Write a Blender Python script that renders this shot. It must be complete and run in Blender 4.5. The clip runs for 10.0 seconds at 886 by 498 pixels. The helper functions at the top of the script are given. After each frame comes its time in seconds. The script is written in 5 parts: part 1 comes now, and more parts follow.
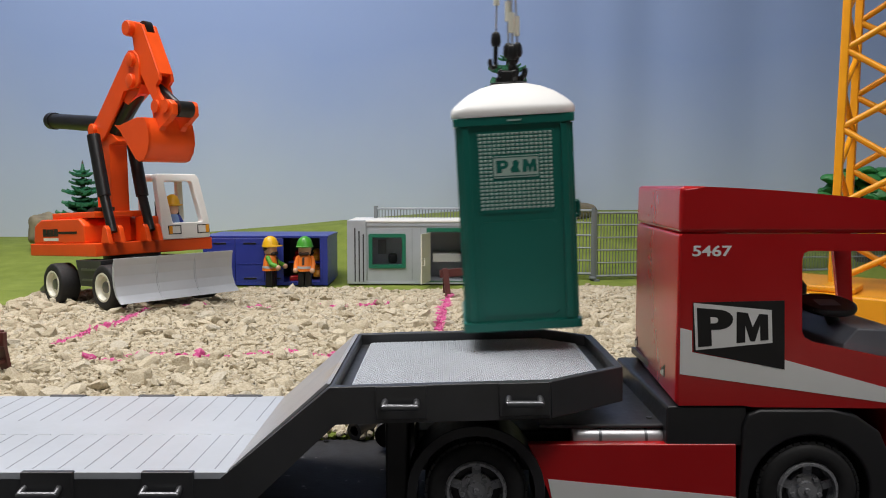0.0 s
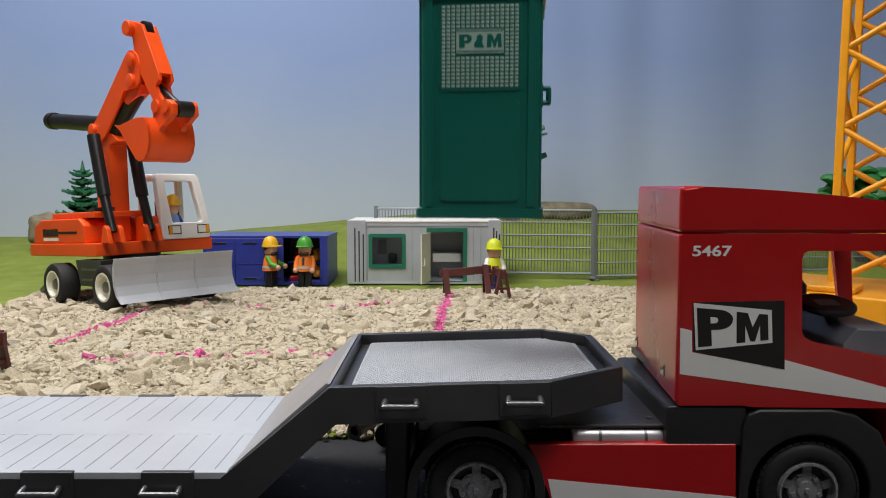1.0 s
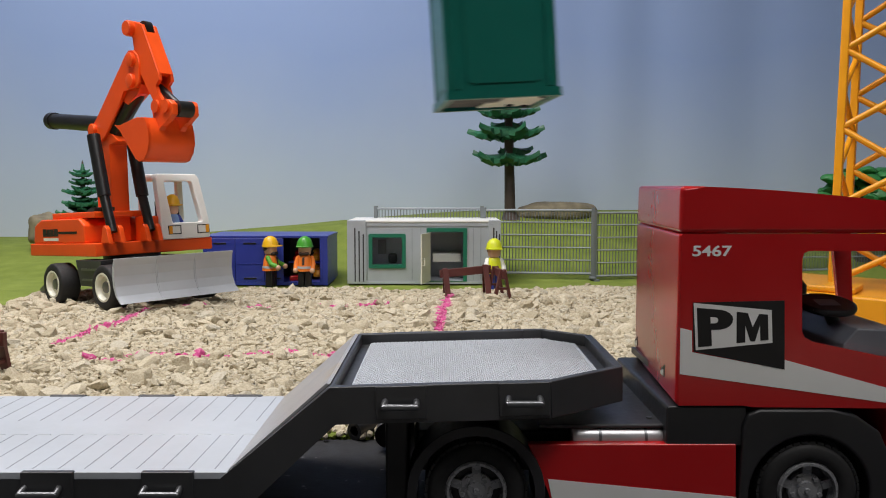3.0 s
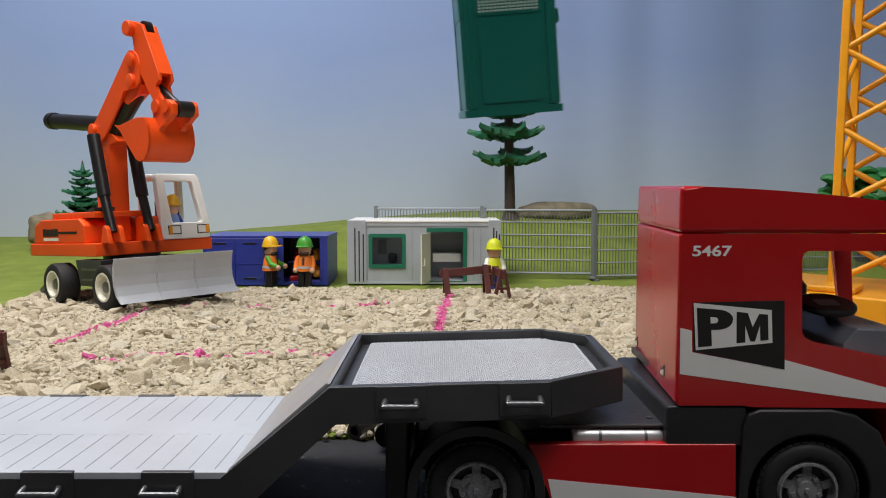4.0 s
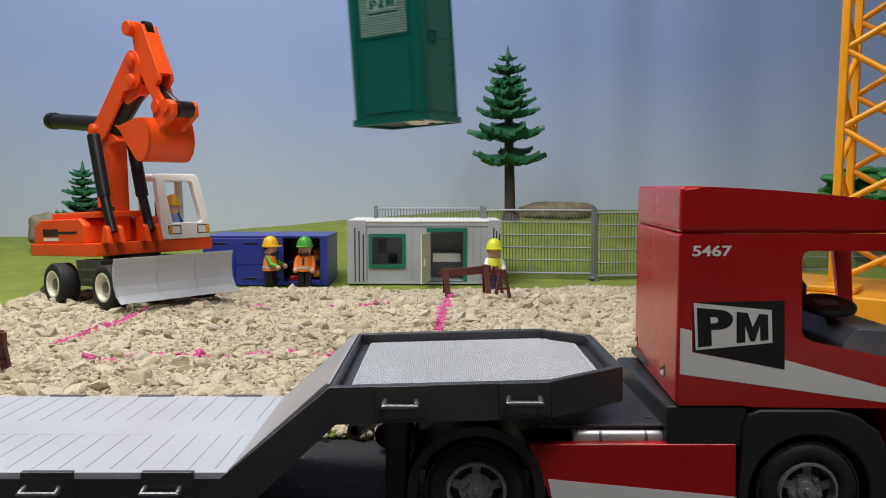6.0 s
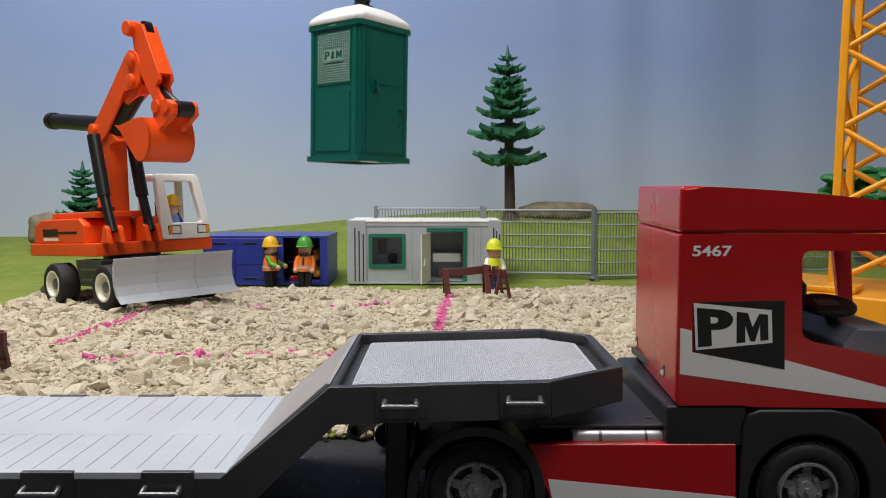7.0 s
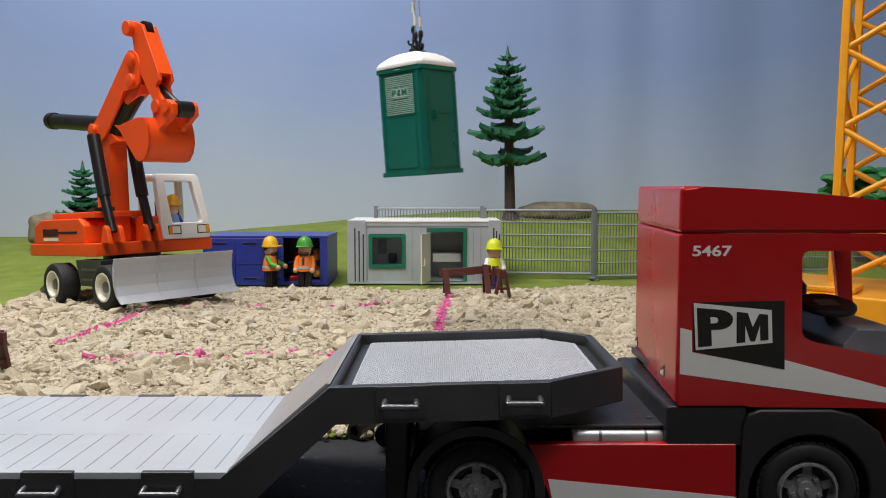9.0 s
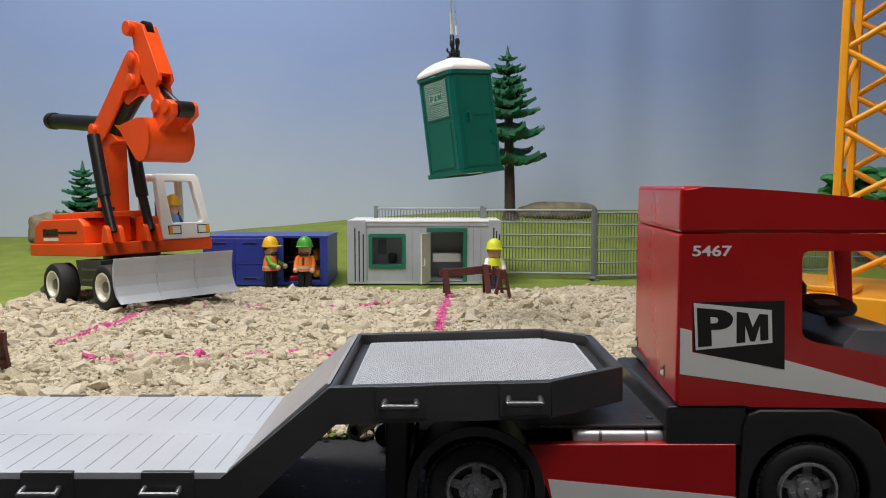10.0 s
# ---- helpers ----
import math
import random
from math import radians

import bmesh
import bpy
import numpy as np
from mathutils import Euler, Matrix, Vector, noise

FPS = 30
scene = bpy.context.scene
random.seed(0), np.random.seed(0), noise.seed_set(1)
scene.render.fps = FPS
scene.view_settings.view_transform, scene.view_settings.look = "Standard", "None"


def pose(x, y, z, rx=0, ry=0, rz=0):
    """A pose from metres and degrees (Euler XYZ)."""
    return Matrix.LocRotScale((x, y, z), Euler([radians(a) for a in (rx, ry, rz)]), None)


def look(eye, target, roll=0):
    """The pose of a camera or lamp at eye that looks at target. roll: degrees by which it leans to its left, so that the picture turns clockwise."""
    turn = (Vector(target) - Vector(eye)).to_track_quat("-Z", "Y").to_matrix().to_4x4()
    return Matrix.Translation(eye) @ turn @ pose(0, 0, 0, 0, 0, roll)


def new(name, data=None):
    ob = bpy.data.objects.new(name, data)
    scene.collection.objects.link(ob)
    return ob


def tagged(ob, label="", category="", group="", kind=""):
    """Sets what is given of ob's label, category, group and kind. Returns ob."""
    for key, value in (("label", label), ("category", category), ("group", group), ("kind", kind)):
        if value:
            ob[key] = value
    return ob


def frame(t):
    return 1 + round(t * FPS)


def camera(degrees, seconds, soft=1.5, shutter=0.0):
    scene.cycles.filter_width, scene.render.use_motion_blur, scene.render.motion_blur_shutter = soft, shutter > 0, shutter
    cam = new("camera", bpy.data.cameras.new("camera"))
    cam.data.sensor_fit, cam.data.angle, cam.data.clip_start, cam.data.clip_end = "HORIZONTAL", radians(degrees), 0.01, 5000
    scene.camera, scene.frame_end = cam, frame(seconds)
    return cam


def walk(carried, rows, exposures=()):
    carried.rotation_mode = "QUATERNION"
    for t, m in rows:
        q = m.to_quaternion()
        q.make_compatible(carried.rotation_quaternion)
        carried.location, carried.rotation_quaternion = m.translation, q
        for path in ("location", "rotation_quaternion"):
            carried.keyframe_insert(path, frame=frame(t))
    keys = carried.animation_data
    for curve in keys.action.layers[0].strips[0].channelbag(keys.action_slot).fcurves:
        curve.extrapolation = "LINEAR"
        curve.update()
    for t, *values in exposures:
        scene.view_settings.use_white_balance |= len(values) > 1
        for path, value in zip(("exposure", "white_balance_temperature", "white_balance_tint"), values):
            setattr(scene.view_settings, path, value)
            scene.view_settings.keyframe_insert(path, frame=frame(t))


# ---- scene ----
# a model building site on a table, lengths below in centimetres, built at true toy size
CM = 0.01
cam = camera(58.5, 10.0, soft=1.0, shutter=0.5)
EYE = pose(0, 0, 15.4 * CM, 90 - 4.49, 0, 0)
walk(cam, [(0.0, EYE), (10.0, EYE)])

# ---- light: a plain grey room with two ceiling panels ----
world = bpy.data.worlds.new("room_air")
scene.world = world
world.use_nodes = True
world.node_tree.nodes["Background"].inputs[0].default_value = (0.85, 0.92, 1.0, 1)
world.node_tree.nodes["Background"].inputs[1].default_value = 0.25
scene.view_settings.exposure = 0.0


def area_lamp(x, y, z, tx, ty, tz, sx, sy, watts, colour):
    data = bpy.data.lights.new("ceiling_panel_light", "AREA")
    data.shape, data.size, data.size_y = "RECTANGLE", sx * CM, sy * CM
    data.energy, data.color = watts, colour
    ob = new("ceiling_panel_light", data)
    ob.matrix_world = look((x * CM, y * CM, z * CM), (tx * CM, ty * CM, tz * CM))
    return ob


area_lamp(-46, 84, 157, -28, 94, 0, 110, 120, 51, (1.0, 0.96, 0.945))
area_lamp(40, -15, 157, 30, 55, 0, 100, 60, 20, (1.0, 0.97, 0.95))


# ---- materials ----
def node_set(name):
    m = bpy.data.materials.new(name)
    m.use_nodes = True
    nt = m.node_tree
    return m, nt, nt.nodes["Principled BSDF"]


def tex(nt, kind, scale, detail=3.0):
    n = nt.nodes.new(kind)
    n.inputs["Scale"].default_value = scale
    if "Detail" in n.inputs:
        n.inputs["Detail"].default_value = detail
    c = nt.nodes.new("ShaderNodeTexCoord")
    nt.links.new(c.outputs["Object"], n.inputs["Vector"])
    return n


def ramp(nt, src, stops):
    r = nt.nodes.new("ShaderNodeValToRGB")
    while len(r.color_ramp.elements) < len(stops):
        r.color_ramp.elements.new(0.5)
    for e, (p, c) in zip(r.color_ramp.elements, stops):
        e.position, e.color = p, (*c, 1)
    nt.links.new(src, r.inputs[0])
    return r


def bump(nt, bsdf, src, strength, dist):
    b = nt.nodes.new("ShaderNodeBump")
    b.inputs["Strength"].default_value, b.inputs["Distance"].default_value = strength, dist
    nt.links.new(src, b.inputs["Height"])
    nt.links.new(b.outputs[0], bsdf.inputs["Normal"])


def plastic(name, c, rough=0.35, vary=0.12, metal=0.0, grain=0.0, coat=0.0):
    """Moulded plastic: faint colour drift, dusty handling marks in the gloss, fine moulding grain."""
    m, nt, b = node_set(name)
    big = tex(nt, "ShaderNodeTexNoise", 22, 4)
    lo, hi = [max(0, v * (1 - vary)) for v in c], [min(1, v * (1 + vary) + 0.004) for v in c]
    r = ramp(nt, big.outputs[0], [(0.3, lo), (0.7, hi)])
    nt.links.new(r.outputs[0], b.inputs["Base Color"])
    fine = tex(nt, "ShaderNodeTexNoise", 300, 2)
    g = ramp(nt, fine.outputs[0], [(0.3, [rough * 0.9] * 3), (0.75, [min(1, rough * 1.1)] * 3)])
    nt.links.new(g.outputs[0], b.inputs["Roughness"])
    b.inputs["Metallic"].default_value = metal
    b.inputs["Coat Weight"].default_value = coat
    b.inputs["Specular IOR Level"].default_value = 0.5
    if grain:
        micro = tex(nt, "ShaderNodeTexNoise", 900, 2)
        bump(nt, b, micro.outputs[0], grain, 0.0001)
    return m


RED = plastic("red_plastic", (0.45, 0.006, 0.008), 0.2, 0.04)
DARK = plastic("dark_grey_plastic", (0.034, 0.035, 0.038), 0.40, 0.2)
BLACK = plastic("black_plastic", (0.007, 0.007, 0.008), 0.4, 0.2)
RUBBER = plastic("black_rubber", (0.011, 0.011, 0.012), 0.7, 0.3, grain=0.6)
GREY = plastic("pale_grey_plastic", (0.455, 0.485, 0.53), 0.4, 0.05)
SILVER = plastic("silver_plastic", (0.55, 0.55, 0.56), 0.3, 0.08, metal=0.6)
RIM_GREY = plastic("rim_grey_plastic", (0.29, 0.295, 0.31), 0.28, 0.1, metal=0.3)
ARCH_BLACK = plastic("wheel_arch_plastic", (0.017, 0.017, 0.019), 0.38, 0.2)
CHROME = plastic("chromed_plastic", (0.50, 0.50, 0.52), 0.34, 0.08, metal=0.6)
DASH = plastic("dashboard_plastic", (0.10, 0.10, 0.115), 0.45, 0.15)
GROOVE = plastic("groove_grey_plastic", (0.27, 0.29, 0.33), 0.5, 0.1)
GUNMETAL = plastic("gunmetal_plastic", (0.16, 0.165, 0.175), 0.33, 0.1, metal=0.75)
WHITE = plastic("white_plastic", (0.84, 0.84, 0.825), 0.4, 0.04)
CREAM = plastic("cream_plastic", (0.74, 0.73, 0.62), 0.4, 0.05)
ORANGE = plastic("orange_plastic", (0.86, 0.085, 0.006), 0.36, 0.06)
GREEN = plastic("dark_green_plastic", (0.0, 0.132, 0.100), 0.34, 0.05)
MID_GREEN = plastic("green_plastic", (0.01, 0.15, 0.09), 0.4, 0.1)
PALE_GREEN = plastic("pale_grey_green_plastic", (0.37, 0.52, 0.46), 0.45, 0.1)
BLUE = plastic("blue_plastic", (0.026, 0.042, 0.29), 0.36, 0.1)
YELLOW = plastic("yellow_plastic", (0.80, 0.33, 0.008), 0.36, 0.08)
LEMON = plastic("lemon_plastic", (0.66, 0.72, 0.02), 0.4, 0.05)
HELMET_YELLOW = plastic("helmet_yellow_plastic", (0.78, 0.45, 0.01), 0.35, 0.05)
LEAF = plastic("leaf_plastic", (0.014, 0.115, 0.052), 0.5, 0.35)
BROAD_LEAF = plastic("broadleaf_plastic", (0.03, 0.19, 0.05), 0.5, 0.3)
BARK = plastic("bark_plastic", (0.055, 0.038, 0.030), 0.6, 0.35, grain=0.8)
MAROON = plastic("maroon_plastic", (0.105, 0.028, 0.024), 0.45, 0.2)
FENCE_RAIL = plastic("fence_rail_plastic", (0.28, 0.31, 0.34), 0.5, 0.08)
FENCE_GREY = plastic("fence_grey_plastic", (0.15, 0.17, 0.18), 0.5, 0.1)
WALL_GREY = plastic("container_grey_plastic", (0.40, 0.43, 0.475), 0.45, 0.06)
HULL_DARK = plastic("cabinet_dark_plastic", (0.02, 0.02, 0.026), 0.6, 0.2)
SKIN = plastic("figure_tan_plastic", (0.60, 0.36, 0.24), 0.45, 0.05)
VEST = plastic("vest_orange_plastic", (0.80, 0.20, 0.02), 0.45, 0.05)


def stone_material():
    m, nt, b = node_set("limestone_chip")
    info = nt.nodes.new("ShaderNodeNewGeometry")
    r = ramp(nt, info.outputs["Random Per Island"], [(0.0, (0.43, 0.375, 0.265)), (0.35, (0.55, 0.485, 0.36)), (0.7, (0.64, 0.575, 0.44)), (1.0, (0.52, 0.48, 0.39))])
    n = tex(nt, "ShaderNodeTexNoise", 620, 6)
    d = ramp(nt, n.outputs[0], [(0.32, (0.74, 0.71, 0.66)), (0.6, (1, 1, 1))])
    mix = nt.nodes.new("ShaderNodeMixRGB")
    mix.blend_type = "MULTIPLY"
    mix.inputs[0].default_value = 1
    nt.links.new(r.outputs[0], mix.inputs[1])
    nt.links.new(d.outputs[0], mix.inputs[2])
    nt.links.new(mix.outputs[0], b.inputs["Base Color"])
    b.inputs["Roughness"].default_value = 0.92
    bump(nt, b, n.outputs[0], 0.9, 0.0009)
    return m


STONE = stone_material()


def mottled(name, stops, scale, rough, relief=0.0, relief_scale=300, dist=0.001):
    m, nt, b = node_set(name)
    n = tex(nt, "ShaderNodeTexNoise", scale, 6)
    r = ramp(nt, n.outputs[0], stops)
    nt.links.new(r.outputs[0], b.inputs["Base Color"])
    b.inputs["Roughness"].default_value = rough
    if relief:
        f = tex(nt, "ShaderNodeTexNoise", relief_scale, 4)
        bump(nt, b, f.outputs[0], relief, dist)
    return m


MARKING = mottled("magenta_spray_paint", [(0.35, (0.50, 0.05, 0.20)), (0.55, (0.60, 0.09, 0.28)), (0.68, (0.56, 0.36, 0.36))], 420, 0.8, 0.4)
MEADOW = mottled("green_flock", [(0.3, (0.145, 0.195, 0.024)), (0.55, (0.19, 0.245, 0.034)), (0.75, (0.225, 0.285, 0.05))], 26, 0.95, 0.5, 700)
ROADWAY = mottled("black_road_plate", [(0.35, (0.009, 0.009, 0.012)), (0.66, (0.016, 0.017, 0.021)), (0.72, (0.16, 0.155, 0.15))], 130, 0.75, 0.4, 500, 0.0004)
BOULDER = mottled("tan_rock_plastic", [(0.3, (0.12, 0.105, 0.075)), (0.5, (0.21, 0.18, 0.12)), (0.75, (0.28, 0.25, 0.17))], 45, 0.8, 0.6, 160)
MOSS = mottled("moss_flock", [(0.3, (0.10, 0.14, 0.015)), (0.7, (0.24, 0.29, 0.05))], 200, 0.95, 0.8, 600)
PLASTER = mottled("grey_wall_paint", [(0.3, (0.33, 0.33, 0.325)), (0.7, (0.39, 0.39, 0.385))], 3, 0.9, 0.1)
WORN = mottled("worn_ramp_plastic", [(0.35, (0.30, 0.31, 0.33)), (0.6, (0.36, 0.36, 0.37)), (0.75, (0.40, 0.32, 0.20))], 35, 0.3, 0.2)
TABLE = mottled("beige_tabletop", [(0.3, (0.42, 0.38, 0.32)), (0.7, (0.47, 0.43, 0.37))], 8, 0.6)


def sky_cloth():
    """A printed sky cloth: deeper blue high up, pale haze low down, soft cloud drifts and print mottling."""
    m, nt, b = node_set("printed_sky_cloth")
    c = nt.nodes.new("ShaderNodeTexCoord")
    s = nt.nodes.new("ShaderNodeSeparateXYZ")
    nt.links.new(c.outputs["Object"], s.inputs[0])
    h = nt.nodes.new("ShaderNodeMapRange")
    h.inputs[1].default_value, h.inputs[2].default_value = 0.04, 0.62
    nt.links.new(s.outputs[2], h.inputs[0])
    drift = tex(nt, "ShaderNodeTexNoise", 2.2, 4)
    add = nt.nodes.new("ShaderNodeMath")
    add.operation = "MULTIPLY_ADD"
    add.inputs[1].default_value = 0.45
    nt.links.new(drift.outputs[0], add.inputs[0])
    nt.links.new(h.outputs[0], add.inputs[2])
    r = ramp(nt, add.outputs[0], [(0.12, (0.565, 0.615, 0.70)), (0.42, (0.45, 0.53, 0.68)), (0.8, (0.315, 0.41, 0.655)), (1.0, (0.265, 0.365, 0.64))])
    nt.links.new(r.outputs[0], b.inputs["Base Color"])
    b.inputs["Roughness"].default_value = 0.85
    weave = tex(nt, "ShaderNodeTexNoise", 900, 2)
    bump(nt, b, weave.outputs[0], 0.15, 0.0003)
    return m


SKY = sky_cloth()


def clear_pane(name, tint):
    m, nt, b = node_set(name)
    b.inputs["Base Color"].default_value = (*tint, 1)
    b.inputs["Roughness"].default_value = 0.06
    b.inputs["Transmission Weight"].default_value = 1.0
    b.inputs["IOR"].default_value = 1.05
    return m


PANE = clear_pane("clear_plastic", (0.93, 0.95, 0.96))


# ---- mesh helpers, in centimetres ----
def finish(bm, angle=38):
    me = bpy.data.meshes.new("mesh")
    bmesh.ops.recalc_face_normals(bm, faces=bm.faces)
    bmesh.ops.scale(bm, vec=(CM, CM, CM), verts=bm.verts)
    bm.to_mesh(me)
    bm.free()
    me.polygons.foreach_set("use_smooth", [True] * len(me.polygons))
    me.set_sharp_from_angle(angle=radians(angle))
    weigh_normals(me)
    return me


def weigh_normals(me):
    """Normals that lean to the larger face, so that flats stay flat beside rounded edges."""
    if len(me.loops) > 9000:
        return
    near = [[] for _ in me.vertices]
    for p in me.polygons:
        for v in p.vertices:
            near[v].append((p.normal, p.area))
    out = []
    for p in me.polygons:
        for v in p.vertices:
            s = Vector((0, 0, 0))
            for nrm, area in near[v]:
                if nrm.dot(p.normal) > 0.6:
                    s += nrm * area
            out.append(s.normalized() if s.length > 0 else p.normal.copy())
    me.normals_split_custom_set(out)


def part(name, bm, mat, parent=None, label="", at=None):
    """Links a bmesh as one mesh object under a thing or a part; at: its pose in the parent's space, in metres."""
    ob = new(name, finish(bm))
    ob.data.name = name
    ob.data.materials.append(mat)
    if parent is not None:
        ob.parent = parent
    if at is not None:
        ob.matrix_basis = at
    if label:
        tagged(ob, label)
    return ob


def spot(x, y, z, rx=0, ry=0, rz=0):
    return pose(x * CM, y * CM, z * CM, rx, ry, rz)


def thing(name, m, label, category, group="", kind=""):
    ob = new(name)
    ob.empty_display_size = 0.01
    ob.matrix_basis = m
    return tagged(ob, label, category, group, kind)


def box(bm, x0, x1, y0, y1, z0, z1, r=0.0, seg=2):
    v = [bm.verts.new(p) for p in ((x0, y0, z0), (x1, y0, z0), (x1, y1, z0), (x0, y1, z0), (x0, y0, z1), (x1, y0, z1), (x1, y1, z1), (x0, y1, z1))]
    f = [bm.faces.new([v[i] for i in q]) for q in ((3, 2, 1, 0), (4, 5, 6, 7), (0, 1, 5, 4), (1, 2, 6, 5), (2, 3, 7, 6), (3, 0, 4, 7))]
    if r:
        bmesh.ops.bevel(bm, geom=list({e for q in f for e in q.edges}), offset=r, segments=seg, affect="EDGES", profile=0.5)
    return bm


AXES = {"x": lambda a, b, d: (d, a, b), "y": lambda a, b, d: (a, d, b), "z": lambda a, b, d: (a, b, d)}


def prism(bm, outline, axis, d0, d1, r=0.0, seg=2, only_ends=False):
    """Extrudes an outline (a, b) along an axis from d0 to d1: along y the outline is (x, z), along x (y, z), along z (x, y)."""
    put = AXES[axis]
    lo = [bm.verts.new(put(a, b, d0)) for a, b in outline]
    hi = [bm.verts.new(put(a, b, d1)) for a, b in outline]
    n = len(outline)
    ends = [bm.faces.new(lo[::-1]), bm.faces.new(hi)]
    f = ends + [bm.faces.new((lo[i], lo[(i + 1) % n], hi[(i + 1) % n], hi[i])) for i in range(n)]
    if r:
        es = {e for q in (ends if only_ends else f) for e in q.edges}
        bmesh.ops.bevel(bm, geom=list(es), offset=r, segments=seg, affect="EDGES", profile=0.5)
    return bm


def holed(bm, outline, holes, axis, d0, d1):
    """An extruded plate with openings through it."""
    put = AXES[axis]
    loops = [[bm.verts.new(put(a, b, d0)) for a, b in o] for o in [outline, *holes]]
    es = [bm.edges.new((q[i], q[(i + 1) % len(q)])) for q in loops for i in range(len(q))]
    made = bmesh.ops.triangle_fill(bm, use_beauty=True, use_dissolve=False, edges=es)
    f = [g for g in made["geom"] if isinstance(g, bmesh.types.BMFace)]
    ext = bmesh.ops.extrude_face_region(bm, geom=f)
    vs = [g for g in ext["geom"] if isinstance(g, bmesh.types.BMVert)]
    bmesh.ops.translate(bm, vec=put(0, 0, d1 - d0), verts=vs)
    return bm


def round_rect(x0, x1, z0, z1, r, n=5):
    out = []
    for cx, cz, a in ((x1 - r, z0 + r, -90), (x1 - r, z1 - r, 0), (x0 + r, z1 - r, 90), (x0 + r, z0 + r, 180)):
        out += [(cx + r * math.cos(radians(a + 90 * i / n)), cz + r * math.sin(radians(a + 90 * i / n))) for i in range(n + 1)]
    return out


def lathe(bm, profile, axis, centre, n=32, cap=True):
    """Turns a profile of (distance along the axis, radius) about an axis through centre."""
    rings = []
    for d, r in profile:
        ring = []
        for i in range(n):
            a = 2 * math.pi * i / n
            p = AXES[axis](r * math.cos(a), r * math.sin(a), d)
            ring.append(bm.verts.new([p[k] + centre[k] for k in range(3)]))
        rings.append(ring)
    for q, s in zip(rings, rings[1:]):
        for i in range(n):
            bm.faces.new((q[i], q[(i + 1) % n], s[(i + 1) % n], s[i]))
    if cap and profile[0][1] > 0:
        bm.faces.new(rings[0][::-1])
    if cap and profile[-1][1] > 0:
        bm.faces.new(rings[-1])
    bmesh.ops.remove_doubles(bm, verts=[v for q in rings for v in q], dist=1e-5)
    return bm


def rod(bm, p, q, r, r2=None, n=12):
    """A round bar from p to q."""
    p, q = Vector(p), Vector(q)
    u = (q - p).normalized()
    a = u.orthogonal().normalized()
    b = u.cross(a)
    rings = [[bm.verts.new(c + rr * (a * math.cos(2 * math.pi * i / n) + b * math.sin(2 * math.pi * i / n))) for i in range(n)] for c, rr in ((p, r), (q, r if r2 is None else r2))]
    for i in range(n):
        bm.faces.new((rings[0][i], rings[0][(i + 1) % n], rings[1][(i + 1) % n], rings[1][i]))
    bm.faces.new(rings[0][::-1])
    bm.faces.new(rings[1])
    return bm


def bar(bm, p, q, w, h, up=(0, 0, 1)):
    """A straight bar of rectangular section from p to q."""
    p, q = Vector(p), Vector(q)
    u = (q - p).normalized()
    s = u.cross(Vector(up)).normalized()
    t = s.cross(u)
    c = [[bm.verts.new(o + s * (a * w / 2) + t * (b * h / 2)) for a, b in ((-1, -1), (1, -1), (1, 1), (-1, 1))] for o in (p, q)]
    for i in range(4):
        bm.faces.new((c[0][i], c[0][(i + 1) % 4], c[1][(i + 1) % 4], c[1][i]))
    bm.faces.new(c[0][::-1])
    bm.faces.new(c[1])
    return bm


def tube(bm, pts, r, n=10):
    for p, q in zip(pts, pts[1:]):
        rod(bm, p, q, r, n=n)
    for p in pts:
        bmesh.ops.create_icosphere(bm, subdivisions=1, radius=r, matrix=Matrix.Translation(p))
    return bm


def B():
    return bmesh.new()


def letters(text, size, m, mat, parent, label, depth=0.01, stretch=1.0):
    """Raised lettering as a mesh."""
    cu = bpy.data.curves.new("lettering", "FONT")
    cu.body, cu.size, cu.extrude, cu.offset = text, size * CM, depth * CM, 0.02 * size * CM
    cu.align_x, cu.align_y = "CENTER", "CENTER"
    tmp = new("lettering", cu)
    me = bpy.data.meshes.new_from_object(tmp)
    bpy.data.objects.remove(tmp)
    bpy.data.curves.remove(cu)
    me.transform(Matrix.Diagonal((stretch, 1, 1, 1)))
    me.materials.clear()
    me.materials.append(mat)
    ob = new("lettering", me)
    ob.parent, ob.matrix_basis = parent, m
    return tagged(ob, label)


# ---- setting ----
def smooth(a, b, v):
    v = min(1, max(0, (v - a) / (b - a)))
    return v * v * (3 - 2 * v)


def meadow_height(x, y):
    """The flock sheet lies flat under the site and climbs to a low ridge before the sky cloth."""
    ridge = 3.6 + 6.5 * smooth(-85, 20, x)
    return -0.25 + ridge * smooth(128, 172, y) + 0.12 * noise.noise((x * 0.08, y * 0.08, 0))


def build_ground():
    bm = B()
    nx, ny = 90, 60
    grid = [[bm.verts.new((x, y, meadow_height(x, y))) for x in [(-160 + 320 * i / nx) for i in range(nx + 1)]] for y in [(47.5 + 147 * j / ny) for j in range(ny + 1)]]
    for j in range(ny):
        for i in range(nx):
            bm.faces.new((grid[j][i], grid[j][i + 1], grid[j + 1][i + 1], grid[j + 1][i]))
    g = part("ground", bm, MEADOW)
    tagged(g, "green flocked model meadow rising to a low ridge", "ground", kind="structure")
    bm = box(B(), -170, 170, -20, 210, -80.0, -0.6, 0.3)
    tagged(part("table_top", bm, TABLE), "plain beige table block under the model", "table", kind="structure")
    bm = box(B(), -160, 160, 5, 47.4, -0.58, 0.0, 0.1)
    tagged(part("road", bm, ROADWAY), "black dusty model road plate", "road", kind="structure")


